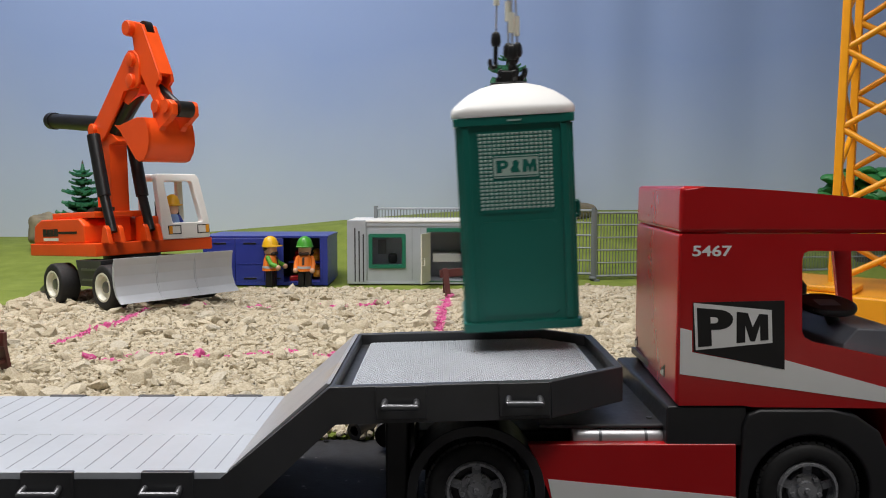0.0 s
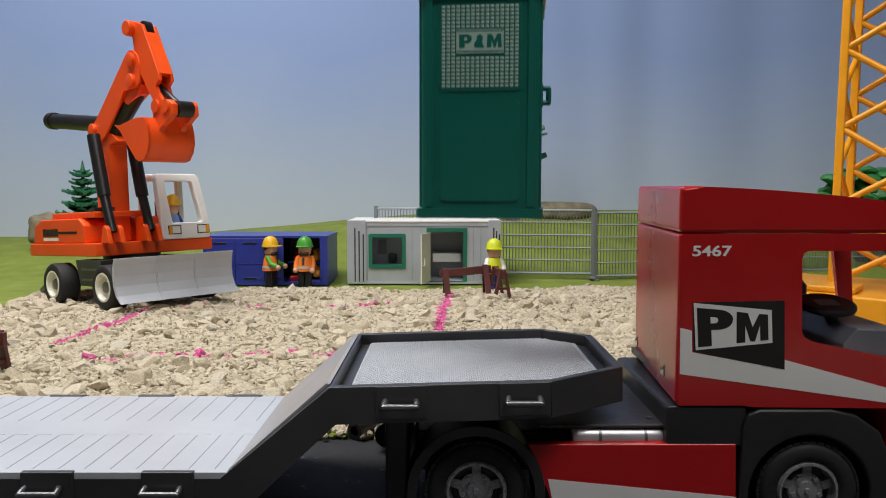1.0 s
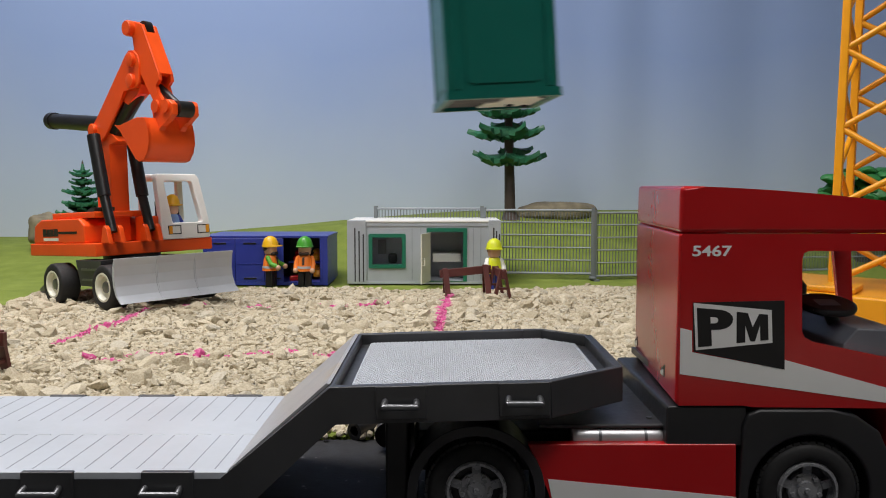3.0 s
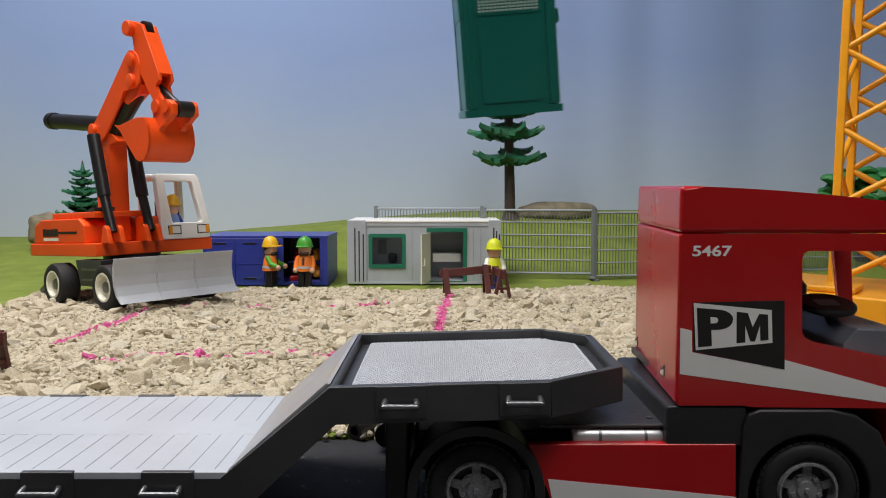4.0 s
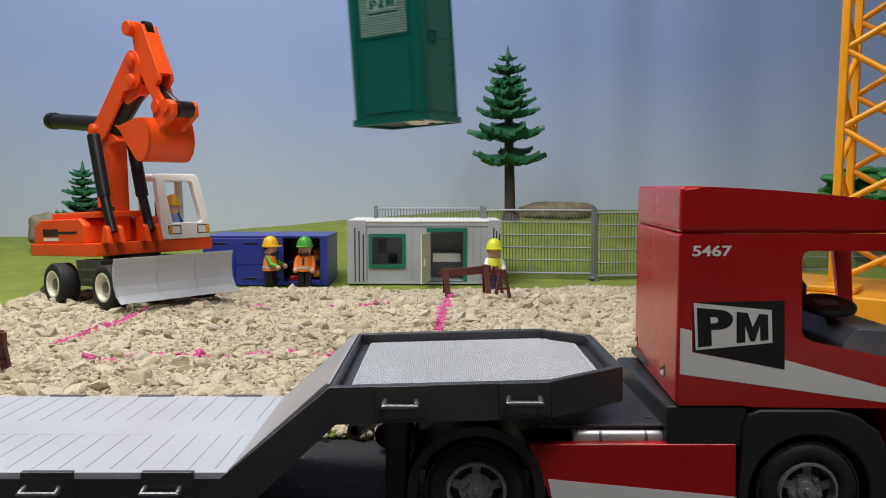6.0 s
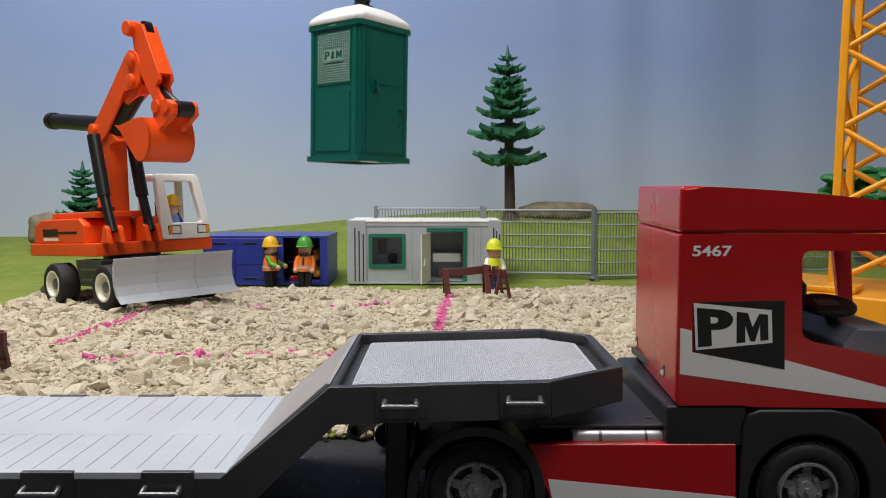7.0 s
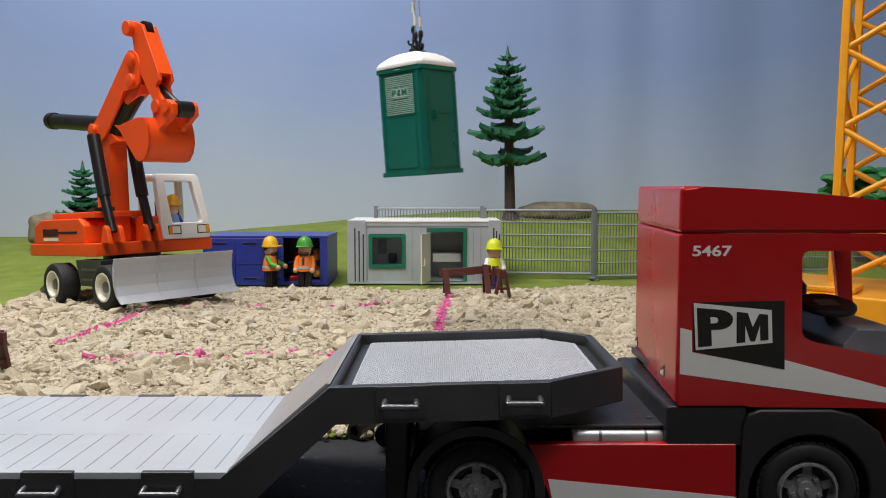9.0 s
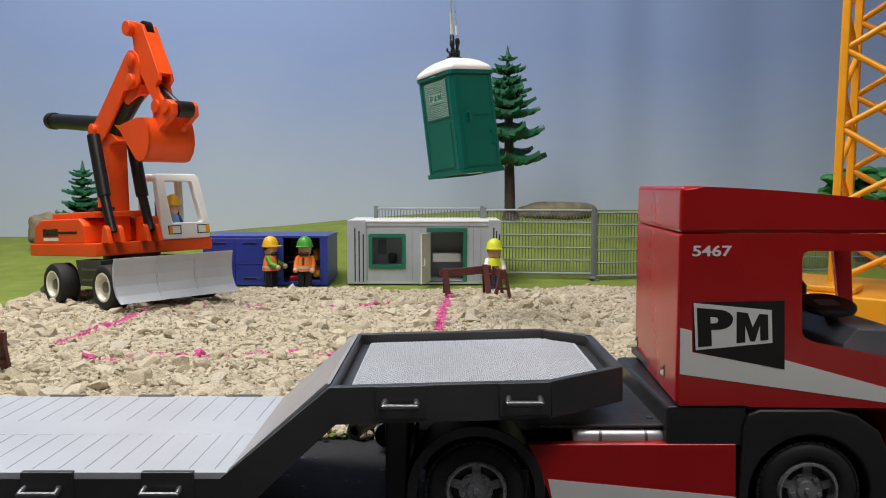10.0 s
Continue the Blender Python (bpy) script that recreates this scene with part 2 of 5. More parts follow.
def build_backdrop():
    bm = B()
    nx, nz = 160, 24
    def fold(x, z):
        deep = 1.1 * math.exp(-((x - 50) / 6) ** 2) + 1.0 * math.exp(-((x - 76) / 7) ** 2) + 0.6 * math.exp(-((x - 34) / 5) ** 2)
        return 192 + deep * (0.5 + z / 90) + 0.5 * noise.noise((x * 0.03, z * 0.01, 4)) + 0.00045 * min(0, 100 - abs(x)) ** 2 * -1
    grid = [[bm.verts.new((x, fold(x, z), z)) for x in [(-190 + 380 * i / nx) for i in range(nx + 1)]] for z in [(-0.5 + 110 * j / nz) for j in range(nz + 1)]]
    for j in range(nz):
        for i in range(nx):
            bm.faces.new((grid[j][i], grid[j][i + 1], grid[j + 1][i + 1], grid[j + 1][i]))
    tagged(part("backdrop", bm, SKY), "hanging cloth printed with a hazy blue sky", "backdrop", kind="structure")


def build_room():
    for name, b in (("floor", (-260, 260, -260, 260, -84, -80)), ("ceiling", (-260, 260, -260, 260, 160, 164)), ("wall_north", (-260, 260, 256, 260, -80, 160)),
                    ("wall_south", (-260, 260, -260, -256, -80, 160)), ("wall_east", (256, 260, -256, 256, -80, 160)), ("wall_west", (-260, -256, -256, 256, -80, 160))):
        tagged(part(name, box(B(), *b), PLASTER), "plain grey painted room " + name.split("_")[0], name.split("_")[0], kind="structure")


def chip(rng, x, y, z, s):
    """The pose of one broken stone, which mostly lies on its flat side."""
    m = Matrix.Translation((x, y, z)) @ Euler((rng.gauss(0, 0.38), rng.gauss(0, 0.38), rng.uniform(0, 6.3))).to_matrix().to_4x4()
    return m @ Matrix.Diagonal((s * rng.uniform(0.85, 1.4), s * rng.uniform(0.7, 1.05), s * rng.uniform(0.48, 0.85), 1))


def ico_data():
    bm = B()
    bmesh.ops.create_icosphere(bm, subdivisions=1, radius=1)
    v = np.array([p.co[:] for p in bm.verts])
    f = np.array([[p.index for p in q.verts] for q in bm.faces])
    bm.free()
    return v, f


def chip_shapes(rng, count):
    """Broken chips: balls cut flat by a few random planes."""
    bm = B()
    bmesh.ops.create_icosphere(bm, subdivisions=2, radius=1)
    v = np.array([p.co[:] for p in bm.verts])
    f = np.array([[p.index for p in q.verts] for q in bm.faces])
    bm.free()
    out = []
    for _ in range(count):
        q = v.copy()
        for _ in range(9):
            n = np.array(Vector((rng.gauss(0, 1), rng.gauss(0, 1), rng.gauss(0, 1))).normalized())
            over = np.maximum(0, q @ n - rng.uniform(0.5, 0.8))
            q = q - over[:, None] * n
        out.append(q * 1.2)
    return out, f


def gravel_height(x, y):
    return 0.35 - 0.4 * smooth(92, 112, y) + 0.5 * noise.noise((x * 0.07, y * 0.07, 2)) * smooth(50, 60, y) + 0.25 * noise.noise((x * 0.2, y * 0.2, 7))


SPRAYED = (((-35.6, 72.3), (-36.1, 78.8), (-36.0, 85.5), (-36.0, 95.8)), ((-30.7, 67.4), (-27.6, 66.2)), ((-27.6, 68.6), (-25.0, 70.8), (-20.8, 69.3), (-17.1, 70.5), (-14.4, 69.2)),
           ((-13.7, 70.3), (-9.7, 67.8)), ((-31.6, 97.5), (-29.3, 97.5)), ((-25.1, 98.0), (-21.8, 96.8)), ((-15.8, 97.4), (-12.3, 96.8)), ((-9.9, 97.4), (-8.5, 97.9)), ((-6.8, 99.2), (-5.1, 100.2)),
           ((1.1, 109.6), (0.6, 103.0), (0.1, 95.6), (-0.2, 88.0), (-0.5, 80.5)))


def spray_distance(x, y):
    """How far a spot lies from the nearest sprayed line of the pit's outline."""
    best = 99.0
    for line in SPRAYED:
        for (ax, ay), (bx, by) in zip(line, line[1:]):
            u = ((x - ax) * (bx - ax) + (y - ay) * (by - ay)) / ((bx - ax) ** 2 + (by - ay) ** 2)
            u = min(1, max(0, u))
            best = min(best, math.hypot(x - ax - u * (bx - ax), y - ay - u * (by - ay)))
    return best


def build_gravel():
    """Flat-lying chips of all sizes over grit; the spray paint lies on the faces of the stones that it hit."""
    rng = random.Random(4)
    v, f = ico_data()
    shapes, fine = chip_shapes(rng, 22)
    rough = [v * np.array([[rng.uniform(0.8, 1.15)] for _ in v]) for _ in range(16)]
    points, faces, paint, count = [], [], [], 0

    def inside(x, y):
        edge = 119.5 + 2 * noise.noise((x * 0.1, 0, 0)) - 0.012 * min(0, x + 33) ** 2
        return y < edge and x > -54.5 - (y - 95) * 0.2 + 1.5 * noise.noise((0, y * 0.12, 3)) and x < 50

    def drop(x, y, s, lift=0.12):
        nonlocal count
        m = np.array(chip(rng, x, y, gravel_height(x, y) + s * lift, s))
        q, g = (rng.choice(shapes), fine) if s > 0.3 and y < 100 else (rng.choice(rough), f)
        p = q @ m[:3, :3].T + m[:3, 3]
        points.append(p)
        faces.append(g + count)
        count += len(q)
        hit = np.zeros(len(g), dtype=np.int32)
        if y > 64 and x < 4 and spray_distance(x, y) < 0.9 + s:
            for i, c in enumerate(p[g].mean(axis=1)):
                blot = noise.noise((c[0] * 0.9, c[1] * 0.9, 9))
                hit[i] = spray_distance(c[0], c[1]) + 0.25 * noise.noise((c[0] * 4, c[1] * 4, c[2] * 4)) + rng.uniform(-0.2, 0.25) < 0.34 + 0.008 * (y - 65) + 0.4 * blot
        paint.append(hit)

    y = 47.9
    while y < 123:
        step = 0.40 + 0.0020 * (y - 48)
        x = -64
        while x < 50:
            if inside(x, y):
                drop(x + rng.uniform(-0.5, 0.5) * step, y + rng.uniform(-0.5, 0.5) * step, step * rng.uniform(0.4, 0.85))
            x += step
        y += step * 0.95
    for _ in range(14000):
        x, y = rng.uniform(-62, 50), 48.4 + 74 * rng.random() ** 1.15
        if inside(x, y):
            drop(x, y, min(0.9, 0.23 * rng.random() ** -0.33) * (0.9 + 0.004 * (min(y, 105) - 48) - 0.02 * max(0, y - 105)), 0.2)
    for x, y, s in ((-23.5, 60.2, 1.25), (-17.5, 60.5, 1.0), (-30.2, 56.5, 1.1), (-12, 58.5, 1.0), (-36, 60, 1.0), (-49.3, 96.5, 1.7), (-51, 94, 1.3), (-46, 93.0, 1.3), (-27, 57, 1.0), (-6, 84, 1.2), (10, 90, 1.2)):
        drop(x, y, s)
    me = bpy.data.meshes.new("gravel")
    me.from_pydata((np.concatenate(points) * CM).tolist(), [], np.concatenate(faces).tolist())
    me.materials.append(STONE)
    me.materials.append(MARKING)
    me.polygons.foreach_set("material_index", np.concatenate(paint))
    tagged(new("gravel", me), "loose pale beige limestone gravel with sprayed magenta lines", "gravel", kind="stuff")
    bm = B()
    nx, ny = 60, 60
    grid = [[bm.verts.new((u, yy, gravel_height(u, yy) - 0.12)) for u in [-52 + 101 * i / nx for i in range(nx + 1)]] for yy in [49 + 64 * j / ny for j in range(ny + 1)]]
    for j in range(ny):
        for i in range(nx):
            bm.faces.new((grid[j][i], grid[j][i + 1], grid[j + 1][i + 1], grid[j + 1][i]))
    tagged(part("gravel_bed", bm, STONE), "sandy bed beneath the loose gravel", "gravel", kind="structure")


build_ground()
build_backdrop()
build_room()
build_gravel()


def build_verge():
    """Moss and stray stones between the road plate and the gravel, and hose ends lying there."""
    rng = random.Random(12)
    v, f = ico_data()
    ps, fs, n = [], [], 0
    for _ in range(520):
        x, y = rng.uniform(-24, 24), rng.uniform(47.3, 49.6)
        m = np.array(chip(rng, x, y, 0.15, rng.uniform(0.12, 0.42)))
        ps.append((v * (1 + np.array([[rng.uniform(-0.3, 0.3)] for _ in v]))) @ m[:3, :3].T + m[:3, 3])
        fs.append(f + n)
        n += len(v)
    stray = B()
    for _ in range(90):
        bmesh.ops.create_icosphere(stray, subdivisions=1, radius=1, matrix=chip(rng, rng.uniform(-12, 0), rng.uniform(46.9, 49.2), 0.3, rng.uniform(0.15, 0.5)))
    tagged(part("stray_stones", stray, STONE), "stray pale stones along the road edge", "gravel", kind="stuff")
    me = bpy.data.meshes.new("moss")
    me.from_pydata((np.concatenate(ps) * CM).tolist(), [], np.concatenate(fs).tolist())
    me.materials.append(MOSS)
    tagged(new("moss_strip", me), "yellow-green moss flock along the road edge", "moss", kind="stuff")
    hose = part("hose_end", lathe(B(), [(-0.9, 0.32), (-0.9, 0.55), (0.9, 0.55), (0.9, 0.32), (-0.9, 0.32)], "x", (0, 0, 0.55), 18, False), BLACK)
    hose.matrix_basis = spot(-4.9, 47.9, 0.0, 0, 0, 55)
    tagged(hose, "short black hose end lying by the road edge", "hose")


build_verge()


# ---- truck and trailer ----
def build_wheel(parent, x, y, z, r, side, width=2.0):
    """A moulded wheel on the outer side (-1 near, +1 far): lugged tyre, five-hole rim with hub and nuts."""
    w = part("wheel", lathe(B(), [(-width * 0.42, r * 0.5), (-width * 0.42, r * 0.62), (width * 0.42, r * 0.62), (width * 0.42, r * 0.5)], "y", (0, 0, 0), 28, False), BLACK, parent, at=spot(x, y, z))
    h = width / 2
    bm = lathe(B(), [(-h * 0.86, r * 0.60), (-h, r * 0.68), (-h * 0.98, r * 0.84), (-h * 0.8, r * 0.95), (-h * 0.3, r * 0.965), (h * 0.3, r * 0.965), (h * 0.8, r * 0.95), (h * 0.98, r * 0.84), (h, r * 0.68), (h * 0.86, r * 0.60)], "y", (0, 0, 0), 48, False)
    part("tyre", bm, RUBBER, w, "black lugged rubber tyre")
    bm = B()
    for i in range(40):
        a = 2 * math.pi * i / 40
        for k in (-1, 1):
            m = Matrix.Rotation(-a - k * 0.06, 4, "Y") @ Matrix.Translation((r * 0.955, k * h * 0.50, 0)) @ Matrix.Diagonal((r * 0.05, h * 0.74, r * 0.125, 1))
            bmesh.ops.create_cube(bm, size=1, matrix=m)
    tagged(part("tread", bm, RUBBER, w), kind="stuff")
    s = side * h
    bm = lathe(B(), [(s * 0.80, r * 0.60), (s * 0.96, r * 0.56), (s * 0.96, r * 0.515), (s * 0.62, r * 0.49), (s * 0.46, r * 0.47), (s * 0.46, r * 0.34), (s * 0.64, r * 0.33), (s * 0.68, r * 0.18), (s * 0.80, r * 0.17), (s * 0.80, r * 0.06), (s * 0.9, r * 0.05), (s * 0.9, 0)], "y", (0, 0, 0), 40, False)
    for i in range(5):
        a = 2 * math.pi * i / 5 + 0.3
        m = Matrix.Rotation(-a, 4, "Y")
        b2 = bmesh.ops.create_cube(bm, size=1, matrix=m @ Matrix.Translation((r * 0.41, s * 0.60, 0)) @ Matrix.Diagonal((r * 0.19, abs(s) * 0.22, r * 0.17, 1)))
        p = m @ Vector((r * 0.27, 0, 0))
        q = Matrix.Rotation(-a - 0.63, 4, "Y") @ Vector((r * 0.27, 0, 0))
        rod(bm, (q.x, s * 0.6, q.z), (q.x, s * 0.80, q.z), r * 0.045, n=6)
    # black ring laid under the spokes as the shade of the pockets
    part("rim_pocket_shade", lathe(B(), [(s * 0.44, r * 0.49), (s * 0.50, r * 0.465), (s * 0.50, r * 0.345), (s * 0.44, r * 0.32)], "y", (0, 0, 0), 28, False), BLACK, w, "black ring that paints the shade in the rim pockets")
    part("rim", bm, RIM_GREY, w, "silver grey moulded wheel rim")
    return w


def arch(cx, cz, r0, r1, a0=0, a1=180, n=20):
    up = [(cx + r1 * math.cos(radians(a0 + (a1 - a0) * i / n)), cz + r1 * math.sin(radians(a0 + (a1 - a0) * i / n))) for i in range(n + 1)]
    dn = [(cx + r0 * math.cos(radians(a1 - (a1 - a0) * i / n)), cz + r0 * math.sin(radians(a1 - (a1 - a0) * i / n))) for i in range(n + 1)]
    return up + dn


def build_truck():
    t = thing("truck", spot(0, 38.4, 0), "red toy tractor unit with white stripes on the road", "truck")
    n, f = -5.0, 5.0
    window = [(15.33, 9.25), (15.45, 9.0), (15.85, 8.78), (18.9, 8.14), (21.5, 8.0), (21.85, 8.3), (21.3, 12.35), (21.0, 12.69), (15.5, 12.69), (15.3, 12.6), (15.24, 12.35)]
    side = [(10.02, 6.02), (12.9, 6.02), (13.3, 5.95), (19.2, 5.9), (22.6, 5.9), (22.6, 8.0), (22.2, 13.42), (10.02, 13.42)]
    lean = 0.066  # the rear wall stands a little out of square
    bm = prism(B(), [(10.0, 6.02), (10.35, 6.02), (10.35, 13.42), (10.0, 13.42)], "y", n + 0.03, f - 0.03, 0.14, 3)
    for v in bm.verts:
        v.co.x += lean * (v.co.y - n)
    part("cab", bm, RED, t, "red cab rear wall")
    for y0, y1 in ((n, n + 0.28), (f - 0.28, f)):
        xr = 10.12 if y0 < 0 else 10.82
        part("side_wall", holed(B(), [(xr, 6.02)] + side[1:-1] + [(xr, 13.42)], [window], "y", y0, y1), RED, t)
        part("window_pane", prism(B(), [(15.3, 8.2), (21.7, 7.9), (21.2, 12.72), (15.3, 12.72)], "y", (y0 + y1) / 2 - 0.03, (y0 + y1) / 2 + 0.03), PANE, t, "clear plastic side window").visible_shadow = False
    part("front_wall", prism(B(), [(22.35, 5.9), (22.6, 5.9), (22.6, 8.2), (22.35, 8.2)], "y", n + 0.28, f - 0.28), RED, t)
    bm = prism(B(), [(10.0, 13.44)] + [(10.02 + 1.1 * i, 15.45 - 0.03 * i - 0.0065 * i * i) for i in range(9)] + [(21.4, 14.2), (22.2, 13.44)], "y", n - 0.01, f + 0.01, 0.22, 4)
    for v in bm.verts:
        v.co.x += lean * (v.co.y - n) * max(0, 1 - (v.co.x - 10) / 5)
    part("roof_cap", bm, RED, t, "red moulded roof spoiler cap")
    # two small catch slots in the rear wall, their shade painted as black plates
    for y in (-2.4, 4.5):
        xw = 10.0 + lean * (y - n)
        ct = part("catch", prism(B(), [(y - 0.34, 6.72), (y + 0.3, 6.72), (y + 0.3, 6.98), (y - 0.34, 7.3)], "x", xw - 0.03, xw + 0.06), BLACK, t, "black plate painting the shade of the catch recess")
        part("catch_tongue", prism(B(), [(y - 0.26, 6.74), (y + 0.26, 6.74), (y + 0.26, 6.9), (y - 0.26, 7.08)], "x", xw - 0.06, xw), CREAM, ct, "small white catch tongue")
    # stripes and badge on the side wall
    for s, y in ((-1, n),):
        d0, d1 = y - 0.02, y + 0.01
        part("stripe", prism(B(), [(10.13, 9.40), (10.62, 9.28), (10.66, 8.35), (14.62, 7.60), (14.62, 8.02), (19.05, 6.80), (21.0, 6.25), (21.0, 5.95), (19.05, 6.15), (10.15, 7.40)], "y", d0, d1), WHITE, t, "white printed side stripe")
        b = part("badge", prism(B(), [(10.63, 10.49), (14.53, 10.58), (14.63, 7.60), (10.72, 8.38)], "y", d0 - 0.012, d1 + 0.012), BLACK, t, "black and white printed badge")
        part("badge_panel", prism(B(), [(10.66, 10.48), (13.99, 10.17), (14.07, 8.76), (10.80, 8.44)], "y", d0 - 0.024, d1 + 0.024), WHITE, b, "white badge field")
        # the badge's P and M, cut as letter-shaped polygons
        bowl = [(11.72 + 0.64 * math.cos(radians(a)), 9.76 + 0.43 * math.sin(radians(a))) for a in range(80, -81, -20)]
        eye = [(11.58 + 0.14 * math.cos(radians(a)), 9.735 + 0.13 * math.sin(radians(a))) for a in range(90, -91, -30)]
        part("badge_glyph", prism(B(), [(10.80, 10.27)] + bowl + [(11.44, 9.32), (11.48, 8.63), (10.90, 8.58)], "y", d0 - 0.036, d1 + 0.036), BLACK, b, "black letter-shaped polygon")
        part("badge_counter", prism(B(), [(11.38, 9.87)] + eye + [(11.40, 9.605)], "y", d0 - 0.048, d1 + 0.048), WHITE, b, "white counter of the P-shaped polygon")
        part("badge_glyph", prism(B(), [(12.50, 10.10), (12.97, 10.05), (13.20, 9.44), (13.46, 10.01), (13.83, 9.98), (13.89, 8.89), (13.55, 8.86), (13.51, 9.55), (13.32, 8.84), (13.12, 8.83), (12.88, 9.52), (12.90, 8.78), (12.53, 8.75)], "y", d0 - 0.036, d1 + 0.036), BLACK, b, "black letter-shaped polygon")
        letters("5467", 0.62, spot(11.38, y + s * 0.012, 12.67, 90, 0, 0), WHITE, t, "pale printed number 5467", 0.01, 1.35)
    # grey plinth and wheel housings under the cab
    part("plinth", prism(B(), [(9.65, 4.2), (13.1, 4.2), (13.1, 5.98), (9.8, 5.98), (9.65, 5.9)], "y", n + 0.06, f - 0.06, 0.1), ARCH_BLACK, t, "dark grey cab plinth")
    part("chassis", box(B(), -1.2, 22, -3.0, 3.0, 2.4, 4.3, 0.15), BLACK, t, "black chassis")
    part("rear_platform", box(B(), 4.2, 9.9, n + 0.6, f - 0.6, 4.84, 5.0, 0.05), DARK, t, "dark grey platform behind the cab")
    for y in (-3.4, 3.4):
        part("bolt", lathe(B(), [(4.98, 0.16), (5.06, 0.14), (5.06, 0)], "z", (9.3, y, 0), 10), GUNMETAL, t)
    part("tank", lathe(B(), [(5.7, 0.0), (5.7, 0.42), (5.9, 0.5), (9.55, 0.5), (9.75, 0.42), (9.75, 0)], "x", (0, n + 0.95, 4.33), 24), CHROME, t, "silver compressed-air tank")
    for x in (6.9, 8.9):
        part("tank_strap", lathe(B(), [(x - 0.06, 0.48), (x - 0.06, 0.53), (x + 0.06, 0.53), (x + 0.06, 0.48)], "x", (0, n + 0.95, 4.33), 24), GUNMETAL, t)
    for y0, y1 in ((n, n + 0.5), (f - 0.5, f)):
        sk = part("side_skirt", prism(B(), [(3.65, 4.32), (12.68, 4.32), (12.75, 1.1), (4.9, 1.1), (4.52, 2.3)], "y", y0, y1, 0.07), RED, t, "red side skirt with a white stripe")
        d = -0.02 if y0 < 0 else 0.02
        yy = y0 if y0 < 0 else y1
        part("skirt_stripe", prism(B(), [(4.55, 2.78), (12.73, 1.98), (12.74, 1.3), (4.85, 1.3)], "y", min(yy, yy + d), max(yy, yy + d)), WHITE, sk, "white stripe")
    for s, yn, yf in ((-1, n - 0.25, n + 2.3), (1, f - 2.3, f + 0.25)):
        part("wheel_arch", prism(B(), arch(1.42, 2.2, 2.62, 3.0, -12, 192), "y", yn, yf, 0.06), ARCH_BLACK, t, "dark grey rear wheel arch")
        bm = holed(B(), [(12.8, 1.1), (12.9, 5.2), (13.15, 5.66), (13.6, 5.86), (16.7, 5.86), (17.8, 5.6), (18.8, 4.9), (19.25, 3.9), (19.4, 1.1), (18.75, 1.1)] + [(15.85 + 2.62 * math.cos(radians(a)), 2.1 + 2.62 * math.sin(radians(a))) for a in range(-15, 200, 10)] + [(13.3, 1.1)], [], "y", yn + 0.1, yf)
        bmesh.ops.bevel(bm, geom=[e for e in bm.edges if e.is_manifold and e.calc_face_angle(0) > 1.2], offset=0.14, segments=3, affect="EDGES", profile=0.5)
        part("wheel_arch", bm, ARCH_BLACK, t, "dark grey front wheel arch")
        build_wheel(t, 1.44, (yn + yf) / 2 + s * 0.08, 2.2, 2.28, s, 2.1)
        build_wheel(t, 15.85, (yn + yf) / 2 + s * 0.08, 2.2, 2.28, s, 2.1)
    part("front_bumper", box(B(), 19.4, 23.2, n - 0.1, f + 0.1, 1.3, 5.85, 0.3), RED, t, "red front bumper block")
    # interior
    part("cab_floor", box(B(), 10.4, 22.3, n + 0.3, f - 0.3, 6.3, 6.6), DARK, t)
    part("console", prism(B(), [(17.2, 6.6), (22.2, 6.6), (22.2, 8.5), (19.6, 9.25), (17.9, 9.3), (17.3, 8.6)], "y", n + 0.4, f - 0.4, 0.1), DASH, t, "dark grey dashboard")
    for k in range(3):
        part("vent", bar(B(), (19.2 + 0.4 * k, 0.4, 9.46 - 0.02 * k), (19.3 + 0.4 * k, 2.6, 9.46 - 0.02 * k), 0.08, 0.08), BLACK, t)
    part("parcel_box", box(B(), 17.9, 18.9, -4.5, -3.6, 6.6, 8.55, 0.08), GUNMETAL, t, "grey box before the dashboard")
    part("shelf", box(B(), 15.9, 17.9, -4.5, -3.4, 6.6, 8.35, 0.08), DASH, t, "dark grey shelf")
    part("headrest", lathe(B(), [(9.2, 0.0), (9.2, 0.45), (9.5, 0.62), (10.3, 0.62), (10.6, 0.4), (10.6, 0)], "z", (18.3, 2.6, 0), 16), BLACK, t, "black rounded knob")
    part("seat", prism(B(), [(12.2, 6.6), (15.2, 6.6), (15.4, 8.0), (13.6, 8.1), (13.1, 11.2), (12.3, 11.2)], "y", -3.9, -1.2, 0.2), BLACK, t, "black driver's seat")
    part("seat", prism(B(), [(12.2, 6.6), (15.2, 6.6), (15.6, 8.0), (14.9, 8.6), (14.5, 10.4), (13.8, 10.6), (12.3, 10.6)], "y", 1.2, 3.9, 0.25), BLACK, t, "black passenger seat")
    wheel = part("steering_wheel", lathe(B(), [(0.12, 1.0), (0.17, 1.12), (0.12, 1.24), (0, 1.28), (-0.12, 1.24), (-0.17, 1.12), (-0.12, 1.0), (0, 0.96), (0.12, 1.0)], "z", (0, 0, 0), 32), BLACK, t, "black steering wheel", at=spot(17.6, -2.4, 10.0, 12, 0, 0))
    bm = box(B(), -0.5, 0.5, -0.4, 0.4, -0.1, 0.16, 0.08)
    bar(bm, (-1.05, 0, 0), (1.05, 0, 0), 0.22, 0.14)
    bar(bm, (0, -1.05, 0), (0, 1.05, 0), 0.3, 0.14)
    part("hub", bm, GROOVE, wheel, "grey steering wheel hub")
    part("steering_column", rod(B(), (17.6, -2.4, 9.95), (18.1, -2.4, 8.9), 0.28), BLACK, t)
    return t


